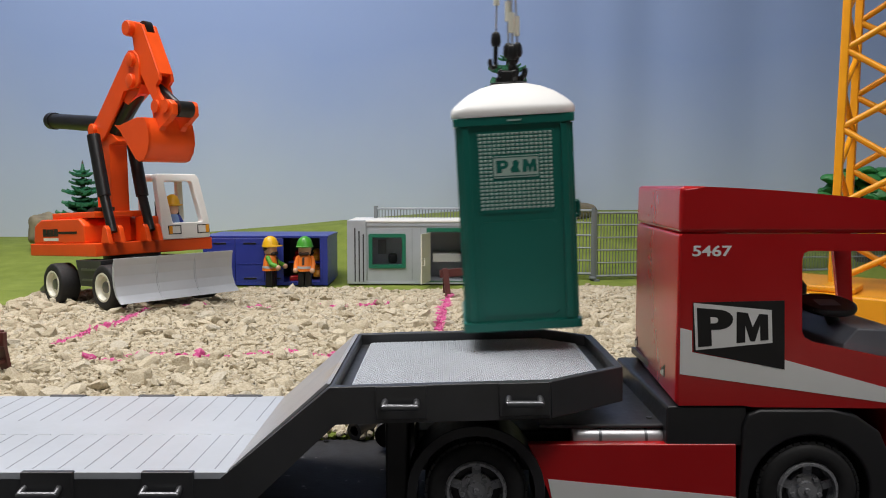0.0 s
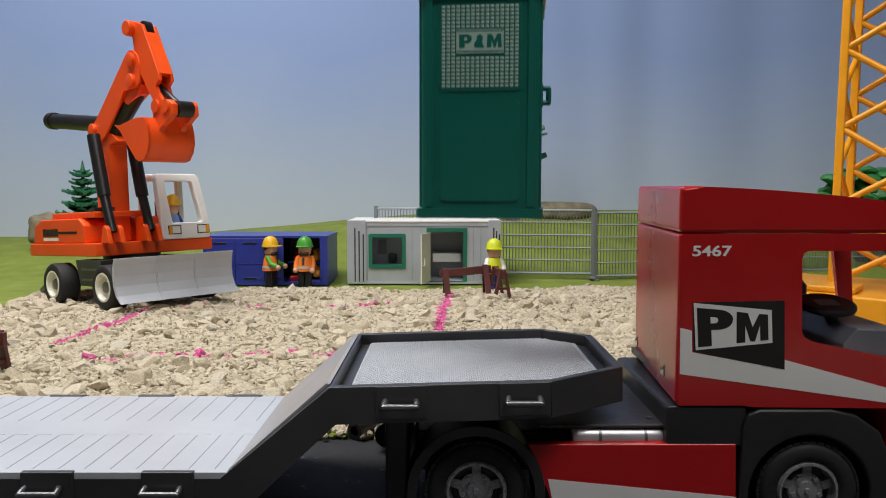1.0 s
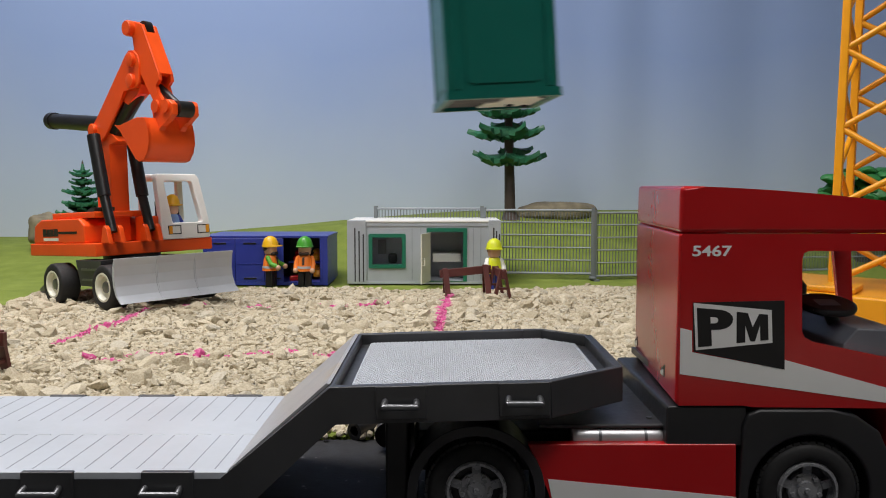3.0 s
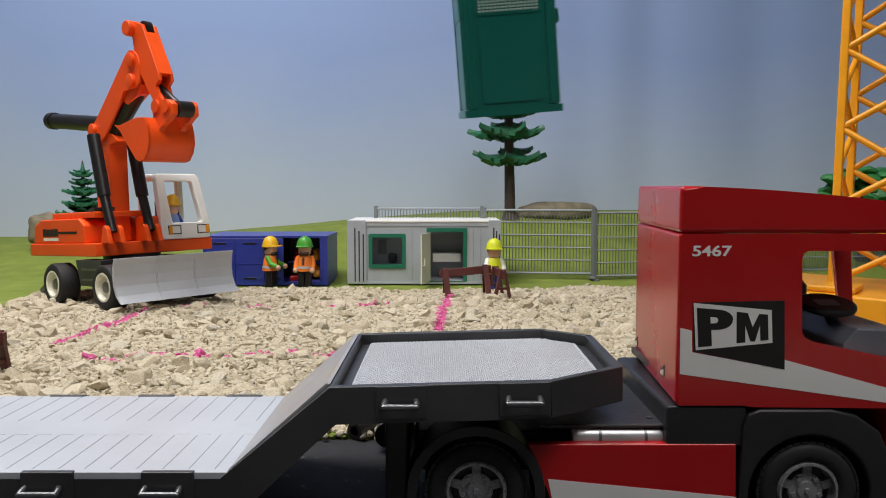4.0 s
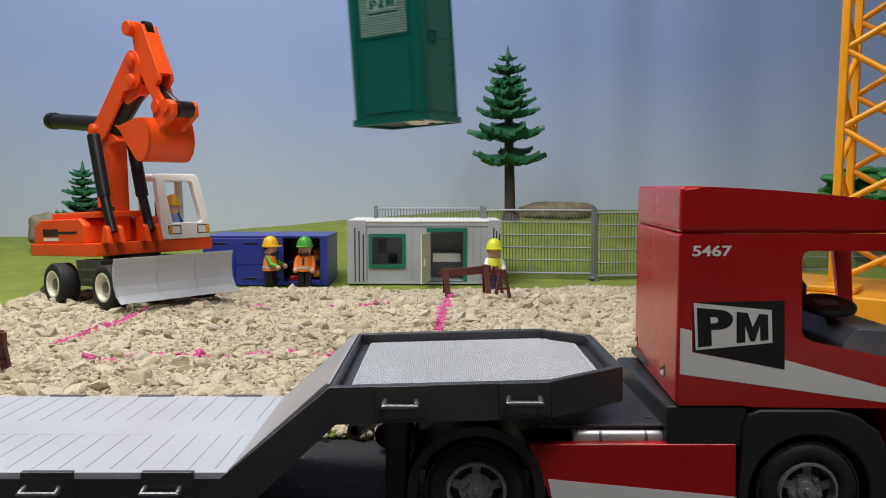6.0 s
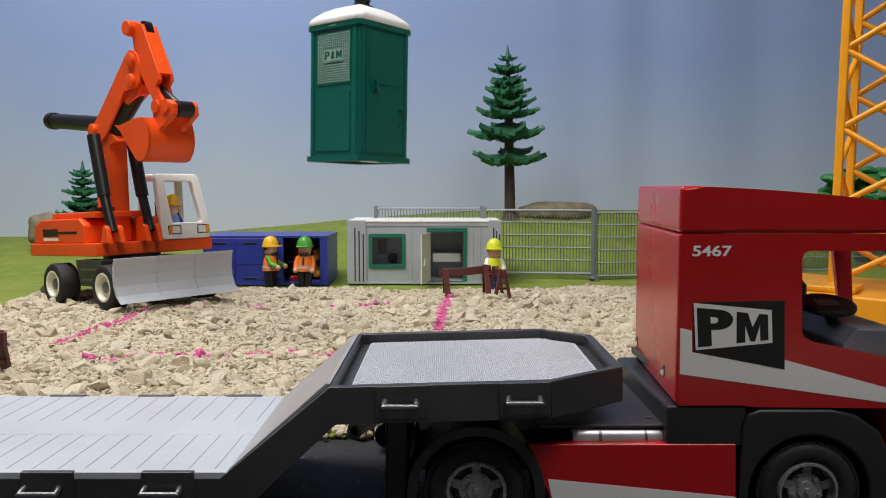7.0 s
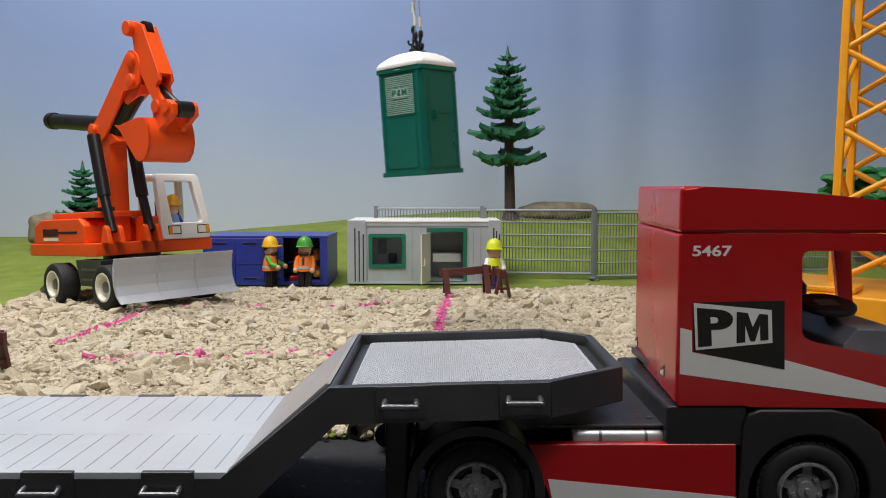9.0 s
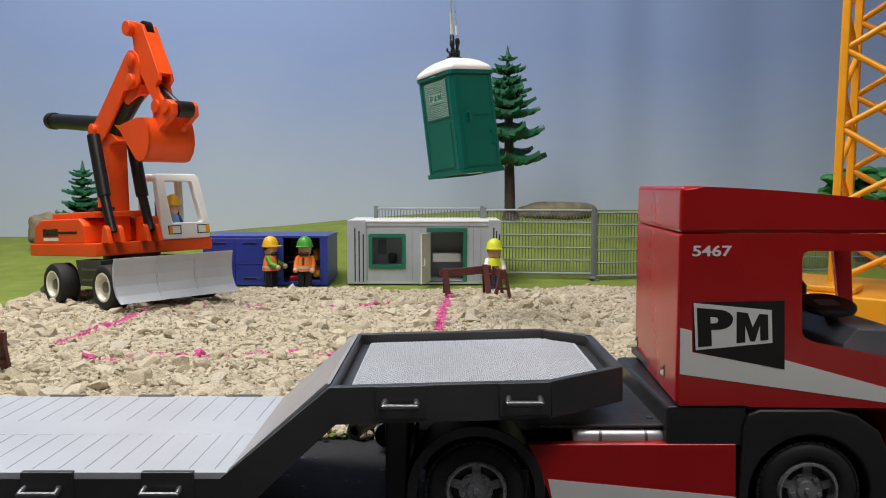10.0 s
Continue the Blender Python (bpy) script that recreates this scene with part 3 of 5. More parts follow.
def build_handle(parent, x, y, z, w):
    h = part("handle", tube(B(), [(x - w / 2 + 0.16, y + 0.05, z + 0.12), (x - w / 2 + 0.12, y - 0.42, z - 0.04), (x + w / 2 - 0.12, y - 0.42, z - 0.04), (x + w / 2 - 0.16, y + 0.05, z + 0.12)], 0.14), GUNMETAL, parent, "shiny grey grab handle")
    return h


def build_trailer():
    t = thing("low_loader_trailer", spot(0, 38.1, 0), "dark grey toy low-loader trailer with pale grey deck", "trailer")
    n, f = -5.9, 6.3
    x0 = -46
    tilt = spot(-4.6, 0, 7.1, 0, -1.6, 0) @ spot(4.6, 0, -7.1)
    # the gooseneck frame with its raised tray
    for y0, y1, s in ((n, n + 0.45, -1), (f - 0.45, f, 1)):
        part("side_beam", prism(B(), [(x0, 1.5), (-8.6, 1.5), (-7.9, 2.3), (-4.5, 5.6), (4.5, 5.76), (4.5, 7.37), (-4.75, 7.12), (-9.3, 3.18), (x0, 3.18)], "y", y0, y1, 0.06), DARK, t, "dark grey cranked side beam")
        xc, go = (4.48, 2.3) if s < 0 else (5.5, 2.4)
        if s > 0:
            part("tray_wall", box(B(), 4.48, 5.55, y0, y1, 5.55, 7.11, 0.03), DARK, t, at=tilt)
        part("tray_cheek", prism(B(), [(xc, y0), (xc, y1), (7.95, y1 - go * s), (7.95, y0 - go * s)], "z", 5.55, 7.12, 0.05), DARK, t, "angled tray corner wall", at=tilt)
    part("tray_nose", box(B(), 7.6, 8.0, n + 2.45, f - 2.25, 5.7, 7.12, 0.06), DARK, t, "tray front wall", at=tilt)
    part("tray_back", prism(B(), [(-5.0, 6.5), (-4.55, 6.6), (-4.55, 7.1), (-4.75, 7.1)], "y", n + 0.46, f - 0.46, 0.05), DARK, t, "tray rear lip", at=tilt)
    part("tray_floor", prism(B(), [(-4.7, n + 0.46), (4.6, n + 0.46), (7.7, n + 2.75), (7.7, f - 2.75), (5.8, f - 0.46), (-4.7, f - 0.46)], "z", 5.7, 6.56, 0.04), DARK, t, "dark grey tray floor", at=tilt)
    pl = part("checker_plate", prism(B(), [(-4.05, n + 0.62), (4.4, n + 0.62), (7.1, n + 2.7), (7.1, f - 2.3), (5.3, f - 0.62), (-4.05, f - 0.62)], "z", 6.56, 6.66), GREY, t, "pale grey plate with raised studs", at=tilt)
    bm = B()
    rows = 56
    for j in range(rows):
        y = n + 0.75 + (f - n - 1.5) * j / (rows - 1)
        reach = 6.95 - (max(0, n + 2.6 - y) * 1.27 if y < 0 else max(0, y - f + 2.3) * 0.95)
        x = -3.95 + (0.1 if j % 2 else 0)
        while x < reach:
            q = [bm.verts.new(p) for p in ((x - 0.085, y, 6.66), (x, y - 0.085, 6.66), (x + 0.085, y, 6.66), (x, y + 0.085, 6.66), (x, y, 6.74))]
            for a in range(4):
                bm.faces.new((q[a], q[(a + 1) % 4], q[4]))
            x += 0.2
    tagged(part("stud_pattern", bm, GREY, pl), kind="stuff")
    part("ramp_plate", prism(B(), [(-9.1, 3.45), (-8.95, 3.5), (-4.75, 7.14), (-4.9, 7.18)], "y", n + 0.46, f - 0.46), WORN, t, "worn glossy ramp plate")
    # low deck: two long boards with slanted grooves, shown as thin raised ribs between the boards
    part("deck_base", box(B(), x0, -9.0, n + 0.3, f - 0.3, 2.4, 3.40), GREY, t)
    dk = part("deck", box(B(), x0, -9.05, n + 0.05, f - 0.05, 3.19, 3.5, 0.03), GREY, t, "pale blue-grey low deck plate")
    for k in range(30):
        for y0, y1 in ((-5.45, -0.85), (1.5, 6.0)):
            xx = -(9.65 if y0 < 0 else 9.52) - k * 1.105
            if xx > x0 + 3:
                bm = B()
                bar(bm, (xx, y0, 3.495), (xx + 0.06, y1, 3.495), 0.06, 0.03)
                part("groove", bm, GROOVE, dk)
                if y0 < 0:
                    part("plank_end", prism(B(), [(y1 - 0.02, 3.495), (y1 + 0.14, 3.495), (y1 + 0.02, 3.53)], "x", xx + 0.1, xx + 0.68), GREY, dk)
    for k in range(8):
        xx = -11.5 - 5.03 * k
        part("tab", box(B(), xx - 1.1, xx + 1.1, n - 0.12, n + 0.18, 1.9, 3.56, 0.06), DARK, t, "dark grey deck clip")
        part("tab", box(B(), xx - 0.85, xx + 1.2, f - 0.18, f + 0.12, 1.9, 3.56, 0.06), DARK, t, "dark grey deck clip")
        build_handle(t, xx - 0.2, n - 0.1, 2.78, 1.75)
    for x in (-1.75, 3.36):
        part("tab", box(B(), x - 1.05, x + 1.05, n - 0.1, n + 0.2, 5.7, 7.12, 0.05), DARK, t, "dark grey tray clip", at=tilt)
        part("tab", box(B(), x - 1.05, x + 1.05, f - 0.2, f + 0.1, 5.7, 7.12, 0.05), DARK, t, "dark grey tray clip", at=tilt)
        build_handle(t, x, n - 0.06, 6.5 + 0.028 * x, 1.6)
    # landing leg block and king pin under the tray
    part("king_pin", lathe(B(), [(4.9, 1.2), (5.75, 1.4)], "z", (3.0, 0, 0), 24), BLACK, t, "black king pin plate")
    part("landing_leg", box(B(), -2.5, -1.5, -4.6, 3.0, 0.6, 5.7, 0.15), BLACK, t, "black landing leg block")
    part("leg_drum", lathe(B(), [(-0.5, 0.0), (-0.5, 0.75), (0.9, 0.75), (0.9, 0.0)], "y", (-3.2, 7.2, 1.05), 20), BLACK, t)
    for xx in (-38, -32):
        for s, y in ((-1, n + 1.3), (1, f - 1.3)):
            build_wheel(t, xx, y, 1.5, 1.5, s, 1.6)
    return t


build_truck()
build_trailer()


# ---- portable toilet on the crane hook ----
def build_toilet():
    t = thing("portable_toilet", spot(0, 0, 0), "dark green toy portable toilet with white roof hanging from a hook", "toilet cabin")
    w = 2.85
    part("base", holed(B(), round_rect(-3.05, 3.05, -3.05, 3.05, 0.25), [round_rect(-2.65, 2.65, -2.65, 2.65, 0.1)], "z", 0, 0.45), GREEN, t)
    # flat plate whose dark colour stands in for shade inside the base
    part("underside", box(B(), -2.66, 0.3, -2.66, 2.66, 0.2, 0.44), HULL_DARK, t, "near-black plate painting the shade of the hollow underside")
    part("floor_insert", prism(B(), [(0.31, -2.66), (2.66, -2.66), (2.66, 2.66), (-0.5, 2.66), (-0.4, 0.6), (0.31, 0.2)], "z", 0.12, 0.43), CREAM, t, "pale cream floor insert")
    for x, y in ((2.2, -2.2), (2.2, 2.2), (1.2, 1.6)):
        part("floor_peg", lathe(B(), [(0.0, 0), (0.0, 0.22), (0.14, 0.24)], "z", (x, y, 0), 10), HULL_DARK, t)
    part("body", prism(B(), round_rect(-w, w, -w, w, 0.3), "z", 0.44, 10.75), GREEN, t)
    part("top_rim", prism(B(), round_rect(-3.02, 3.02, -3.02, 3.02, 0.3), "z", 10.45, 10.85, 0.05), GREEN, t)
    # domed white roof with rounded edges
    bm = B()
    rings = []
    for k, z in ((0.99, 10.86), (1.0, 10.95), (1.0, 11.12), (0.985, 11.28), (0.95, 11.42), (0.86, 11.68), (0.7, 12.05), (0.5, 12.36), (0.28, 12.56), (0.08, 12.62)):
        rings.append([bm.verts.new((x * k, y * k, z)) for x, y in round_rect(-3.1, 3.1, -3.1, 3.1, 0.7, 6)])
    for q, r in zip(rings, rings[1:]):
        for i in range(len(q)):
            bm.faces.new((q[i], q[(i + 1) % len(q)], r[(i + 1) % len(q)], r[i]))
    bm.faces.new(rings[0][::-1])
    bm.faces.new(rings[-1])
    part("roof", bm, WHITE, t, "white domed roof")
    # the four side panels: raised frames, and on the sign faces a studded vent field with a badge
    for k in range(4):
        m = Matrix.Rotation(radians(90 * k), 4, "Z")
        sign = k in (0, 2)
        for x in (-2.45, 2.45):
            part("corner_rib", box(B(), x - 0.18, x + 0.18, -w - 0.1, -w + 0.05, 0.5, 10.4, 0.05), GREEN, t, at=m)
        part("lower_panel", prism(B(), round_rect(-1.9, 1.9, 0.8, 5.6, 0.2), "y", -w - 0.06, -w + 0.02, 0.05), GREEN, t, at=m)
        if sign:
            field = part("vent_field", prism(B(), round_rect(-1.95, 1.95, 6.05, 10.15, 0.15), "y", -w - 0.05, -w + 0.02, 0.04), GREEN, t, at=m)
            bm = B()
            for i in range(16):
                for j in range(21):
                    x, z = -1.74 + 3.48 * i / 15, 6.28 + 3.7 * j / 20
                    if not (abs(x) < 1.2 and 7.75 < z < 8.95):
                        q = [bm.verts.new(p) for p in ((x - 0.085, -w - 0.05, z - 0.06), (x + 0.085, -w - 0.05, z - 0.06), (x + 0.085, -w - 0.05, z + 0.06), (x - 0.085, -w - 0.05, z + 0.06), (x, -w - 0.10, z))]
                        for a in range(4):
                            bm.faces.new((q[a], q[(a + 1) % 4], q[4]))
            # the pale stud colour stands in for specular glints on green plastic
            tagged(part("studs", bm, PALE_GREEN, field, "vent studs with their glints painted pale"), kind="stuff")
            plate = part("badge", prism(B(), round_rect(-1.12, 1.12, 7.8, 8.9, 0.05), "y", -w - 0.09, -w - 0.04, 0.02), PALE_GREEN, field, "pale badge plate")
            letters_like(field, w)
        else:
            part("door", prism(B(), round_rect(-2.1, 2.1, 0.7, 10.1, 0.15), "y", -w - 0.045, -w + 0.02, 0.04), GREEN, t, at=m)
            part("upper_panel", prism(B(), round_rect(-1.8, 1.8, 6.1, 9.8, 0.2), "y", -w - 0.09, -w - 0.03, 0.03), GREEN, t, at=m)
            if k == 1:
                lp = part("latch_plate", box(B(), -1.5, -0.8, -w - 0.14, -w - 0.03, 5.4, 6.5, 0.03), GREEN, t, at=m)
                part("latch", tube(B(), [(-1.25, -w - 0.1, 5.6), (-1.25, -w - 0.42, 5.6), (-1.25, -w - 0.42, 6.3), (-1.25, -w - 0.1, 6.3)], 0.13), GREEN, lp, "green latch loop")
                for z in (3.0, 4.2):
                    part("hinge", bar(B(), (1.7, -w, z), (1.7, -w - 0.4, z + 0.1), 0.2, 0.1), GREEN, t, at=m)
    part("occupancy_slot", box(B(), -0.35, 0.35, -3.06, -2.98, 10.6, 10.68), PALE_GREEN, t)
    return t


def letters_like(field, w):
    """The badge's P, ampersand and M shapes as polygons between two thin lines."""
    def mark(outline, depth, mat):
        part("badge_glyph", prism(B(), outline, "y", -w - depth, -w - 0.08), mat, field)
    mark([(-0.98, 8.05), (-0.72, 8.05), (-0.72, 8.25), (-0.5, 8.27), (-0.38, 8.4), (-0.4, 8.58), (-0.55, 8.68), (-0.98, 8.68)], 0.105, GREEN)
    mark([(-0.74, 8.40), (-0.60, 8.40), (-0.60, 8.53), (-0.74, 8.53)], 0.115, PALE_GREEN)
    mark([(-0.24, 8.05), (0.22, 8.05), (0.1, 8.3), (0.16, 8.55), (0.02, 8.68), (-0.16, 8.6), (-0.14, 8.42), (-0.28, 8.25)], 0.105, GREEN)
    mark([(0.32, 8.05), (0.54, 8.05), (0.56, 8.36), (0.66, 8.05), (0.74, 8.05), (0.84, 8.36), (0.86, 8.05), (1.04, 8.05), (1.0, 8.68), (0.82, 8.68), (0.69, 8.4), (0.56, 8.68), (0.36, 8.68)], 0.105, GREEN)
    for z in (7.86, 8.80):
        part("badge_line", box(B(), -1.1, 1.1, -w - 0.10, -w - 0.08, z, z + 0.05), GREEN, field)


def build_roof_bracket(t):
    """The black lifting bracket clipped on the roof."""
    bm = box(B(), -0.95, 0.95, -0.6, 0.6, 12.45, 12.68, 0.05)
    for x in (-0.5, 0.5):
        box(bm, x - 0.14, x + 0.14, -0.2, 0.2, 12.65, 12.98, 0.04)
    box(bm, -0.6, 0.6, -0.2, 0.2, 12.78, 13.0, 0.04)
    part("lifting_bracket", bm, BLACK, t, "black lifting bracket")


def build_hook():
    """Four wire strands from one ring, each with a black hook; one hook holds the load, three hang free."""
    t = thing("crane_hook", spot(0, 0, 12.2), "black toy crane hooks on grey wire ropes", "crane hook")
    for k, (x, y, z, up) in enumerate(((0.0, 0.0, 0.42, 3.1), (-0.85, 0.2, 1.15, 3.3), (0.2, -0.2, 0.3, 2.6), (0.5, 0.3, 0.5, 2.3))):
        turn = Matrix.Rotation(0.9 * k, 4, "Z") @ Matrix.Rotation(0.25 if k == 1 else 0.0, 4, "Y")
        r = 0.42 if k != 1 else 0.26
        pts = [Vector((math.cos(radians(a)) * r, 0, r + math.sin(radians(a)) * r)) for a in range(170, 420, 25)] + [Vector((0.1, 0, 1.0)), Vector((0.0, 0, 1.5))]
        h = part("hook", tube(B(), [turn @ p + Vector((x, y, z)) for p in pts], 0.16 if k != 1 else 0.12), BLACK, t, "black moulded hook")
        top = turn @ Vector((0, 0, 1.5)) + Vector((x, y, z))
        part("shank", lathe(B(), [(-0.3, 0.0), (-0.3, 0.2), (-0.1, 0.27), (0.3, 0.24), (0.45, 0.14), (0.45, 0)], "z", top, 12), BLACK, h)
        part("sleeve", lathe(B(), [(up, 0.0), (up, 0.16), (up + 1.0, 0.16), (up + 1.0, 0.0)], "z", (top.x * 0.93, top.y * 0.93, z), 10), CREAM, t, "pale crimp sleeve")
        part("rope", rod(B(), (top.x, top.y, top.z + 0.4), (x * 0.2, y * 0.2, 14.0), 0.045, n=8), SILVER, t, "grey wire rope")
    part("hook_block", box(B(), -0.42, 0.42, -0.28, 0.28, 0.05, 0.95, 0.1), BLACK, t, "black hook block")
    part("ring", lathe(B(), [(13.8, 0.3), (14.0, 0.42), (14.2, 0.3), (14.0, 0.2), (13.8, 0.3)], "z", (0, 0, 0), 16), SILVER, t, "silver ring")
    part("rope", rod(B(), (0, 0, 14.0), (0, 0, 42), 0.06, n=8), SILVER, t, "grey wire rope")
    return t


TOILET = build_toilet()
build_roof_bracket(TOILET)
HOOK = build_hook()


# ---- containers, fence, barrier ----
def build_blue_container():
    t = thing("tool_container", spot(-27.6, 123.5, 0), "blue toy storage container with its doorway open", "container")
    x0, x1, d, h = -10.0, 9.5, 11.5, 7.8
    part("floor_plate", box(B(), x0, x1, 0, d, 0, 0.5), BLUE, t)
    part("roof", prism(B(), [(x0 - 0.1, 0), (x1 + 0.1, 0), (x1 + 0.1, d), (x0 - 0.1, d)], "z", h - 0.4, h, 0.08), BLUE, t, "blue roof with a worn glossy edge")
    part("back_wall", box(B(), x0, x1, d - 0.3, d, 0.5, h - 0.4), BLUE, t)
    part("end_wall", box(B(), x0, x0 + 0.3, 0.0, d - 0.3, 0.5, h - 0.4), BLUE, t)
    part("end_wall", box(B(), x1 - 0.3, x1, 0.0, d - 0.3, 0.5, h - 0.4), BLUE, t)
    for a, b in ((x0 + 0.3, -5.0), (-4.95, -0.4), (-0.35, 2.6)):
        dr = part("front_panel", box(B(), a, b, 0, 0.3, 0.5, h - 0.4, 0.08), BLUE, t)
        for z in (0.9, 6.4):
            part("slot", box(B(), (a + b) / 2 - 1.0, (a + b) / 2 + 1.0, -0.04, 0.02, z, z + 0.3, 0.04), BLACK, dr)
        part("rail", box(B(), a + 0.2, b - 0.2, -0.05, 0.02, 3.3, 3.45), BLUE, dr)
    part("door_post", box(B(), 8.3, 8.7, 0, 0.4, 0.5, h - 0.4, 0.06), BLUE, t)
    part("side_panel", box(B(), 8.7, x1 - 0.3, 0.02, 0.3, 0.5, h - 0.4), BLUE, t)
    for x, z, mat in ((7.2, 3.6, YELLOW), (7.4, 0.9, YELLOW), (4.2, 3.4, RED)):
        part("stored_tool", lathe(B(), [(z, 0.0), (z, 0.75), (z + 0.5, 0.9), (z + 1.2, 0.45), (z + 1.5, 0.6), (z + 1.9, 0.3), (z + 1.9, 0)], "z", (x, 4.0, 0), 14), mat, t, "bright stored tool")
    part("tool_crate", box(B(), 3.2, 5.6, 1.6, 3.6, 0.5, 1.3, 0.1), RED, t, "red crate on the container floor")
    part("shelf", box(B(), 2.8, 8.3, 2.8, 5.0, 3.2, 3.45), BLUE, t)
    part("shelf_back", box(B(), 2.7, 8.6, 5.0, 5.3, 0.5, h - 0.4), HULL_DARK, t, "dark inner wall")
    return t


def build_white_container():
    t = thing("site_office", spot(-3.3, 125, 0), "pale grey toy site office container with green window frame", "container")
    x0, x1, d, h = -11.9, 12.5, 11.5, 10.15
    part("floor_plate", box(B(), x0, x1, 0, d, 0, 0.4), WALL_GREY, t)
    part("roof", box(B(), x0 + 0.1, x1 - 0.1, -0.05, d, h - 0.36, h, 0.08), WHITE, t, "white roof panel")
    part("roof_beam", box(B(), x0 + 0.2, x1 - 0.2, 0.05, 0.6, h - 0.95, h - 0.36), WALL_GREY, t)
    win = round_rect(-8.2, -2.9, 2.8, 7.7, 0.2)
    door = [(1.2, 0.4), (6.6, 0.4), (6.6, 8.4), (1.2, 8.4)]
    part("front_wall", holed(B(), [(x0 + 3.0, 0.4), (x1 - 2.0, 0.4), (x1 - 2.0, h - 0.75), (x0 + 3.0, h - 0.75)], [win, [(1.2, 0.45), (6.6, 0.45), (6.6, 8.4), (1.2, 8.4)]], "y", 0.15, 0.45), WALL_GREY, t)
    part("back_wall", box(B(), x0, x1, d - 0.3, d, 0.4, h - 0.75), WALL_GREY, t)
    for a in (x0, x1 - 0.3):
        part("end_wall", box(B(), a, a + 0.3, 0.5, d - 0.3, 0.4, h - 0.75), WALL_GREY, t)
    for a, b in ((x0, x0 + 3.0), (x1 - 2.0, x1)):
        post = part("corner_post", box(B(), a, b, -0.1, 0.5, 0, h, 0.1), WALL_GREY, t)
        for k in range(3):
            xx = a + (b - a) * (0.42 + 0.22 * k)
            part("slot", box(B(), xx - 0.1, xx + 0.1, -0.14, -0.09, 0.4, h - 1.2 - 0.5 * k, 0.03), HULL_DARK, post)
        part("lug", lathe(B(), [(-0.14, 0.0), (-0.14, 0.3), (-0.1, 0.32)], "y", (a + 0.55, 0, h - 0.4), 12), WALL_GREY, post)
    for xg in (-8.75, -1.6, -0.2, 8.1, 9.3):
        part("wall_groove", box(B(), xg - 0.05, xg + 0.05, 0.11, 0.16, 0.6, h - 1.2), FENCE_RAIL, t)
    w = part("window", holed(B(), round_rect(-8.5, -2.6, 2.5, 8.0, 0.25), [round_rect(-7.9, -3.2, 3.1, 7.4, 0.15)], "y", -0.05, 0.5), MID_GREEN, t, "green window frame")
    part("pane", box(B(), -7.95, -3.15, 0.2, 0.25, 3.05, 7.45), PANE, w, "clear pane").visible_shadow = False
    part("door_frame", holed(B(), [(0.7, 0.4), (7.1, 0.4), (7.1, 8.9), (0.7, 8.9)], [[(1.3, 0.45), (6.5, 0.45), (6.5, 8.3), (1.3, 8.3)]], "y", -0.05, 0.5), MID_GREEN, t, "green door frame")
    dr = part("door", box(B(), -0.1, 5.0, -0.12, 0.12, 0.5, 8.2, 0.05), CREAM, t, "cream door standing open", at=spot(1.2, 0.0, 0, 0, 0, -104))
    part("door_handle", tube(B(), [(4.5, 0.15, 3.4), (4.5, 0.4, 3.4), (4.5, 0.4, 4.4), (4.5, 0.15, 4.4)], 0.12), CREAM, dr)
    part("inner_wall", box(B(), x0 + 0.4, x1 - 0.4, 7.5, 7.8, 0.4, h - 0.75), GREY, t)
    part("bed", box(B(), 1.6, 6.3, 3.0, 7.2, 3.2, 4.6, 0.15), WHITE, t, "white bench inside the doorway")
    part("desk_chair", box(B(), -5.6, -4.2, 3.0, 4.0, 3.0, 4.6, 0.3), BLACK, t, "dark chair back behind the window")
    part("wall_picture", box(B(), -7.6, -6.2, 7.3, 7.45, 4.2, 6.6), GUNMETAL, t)
    return t


def build_fence_panel(m, w=18.0, label="grey toy mesh fence panel standing on the meadow"):
    t = thing("fence_panel", m, label, "fence", "site fence")
    h = 11.4
    for x in (0, w):
        part("post", box(B(), x - 0.3, x + 0.3, -0.3, 0.3, 0, h + 0.35, 0.06), FENCE_GREY, t)
        part("foot", box(B(), x - 0.5, x + 0.5, -1.4, 1.4, 0, 0.35, 0.08), FENCE_GREY, t)
    for z in (0.8, 3.0, 5.1, 7.2, 9.3, h - 0.1):
        part("rail", rod(B(), (0.3, -0.12, z), (w - 0.3, -0.12, z), 0.13 if z < h - 1 and z > 1 else 0.2, n=8), FENCE_RAIL, t)
    n = int(w / 0.52)
    for i in range(1, n):
        part("wire", rod(B(), (w * i / n, 0.05, 0.8), (w * i / n, 0.05, h - 0.1), 0.08, n=5), FENCE_GREY, t)
    return t


def build_barrier(m, label, w=6.0):
    t = thing("trestle_barrier", m, label, "barrier", "trestle barriers")
    h = 3.9
    part("plank", box(B(), -0.2, w + 0.2, -0.22, 0.22, h - 1.1, h, 0.05), MAROON, t)
    for x in (0.6, w - 0.6):
        for s in (-1, 1):
            bm = B()
            bar(bm, (x, s * 1.05, 0), (x, s * 0.2, h + 0.1), 0.75, 0.36, (0, 1, 0))
            part("leg", bm, MAROON, t)
        part("leg_brace", box(B(), x - 0.2, x + 0.2, -0.7, 0.7, 1.3, 1.6), MAROON, t)
    return t


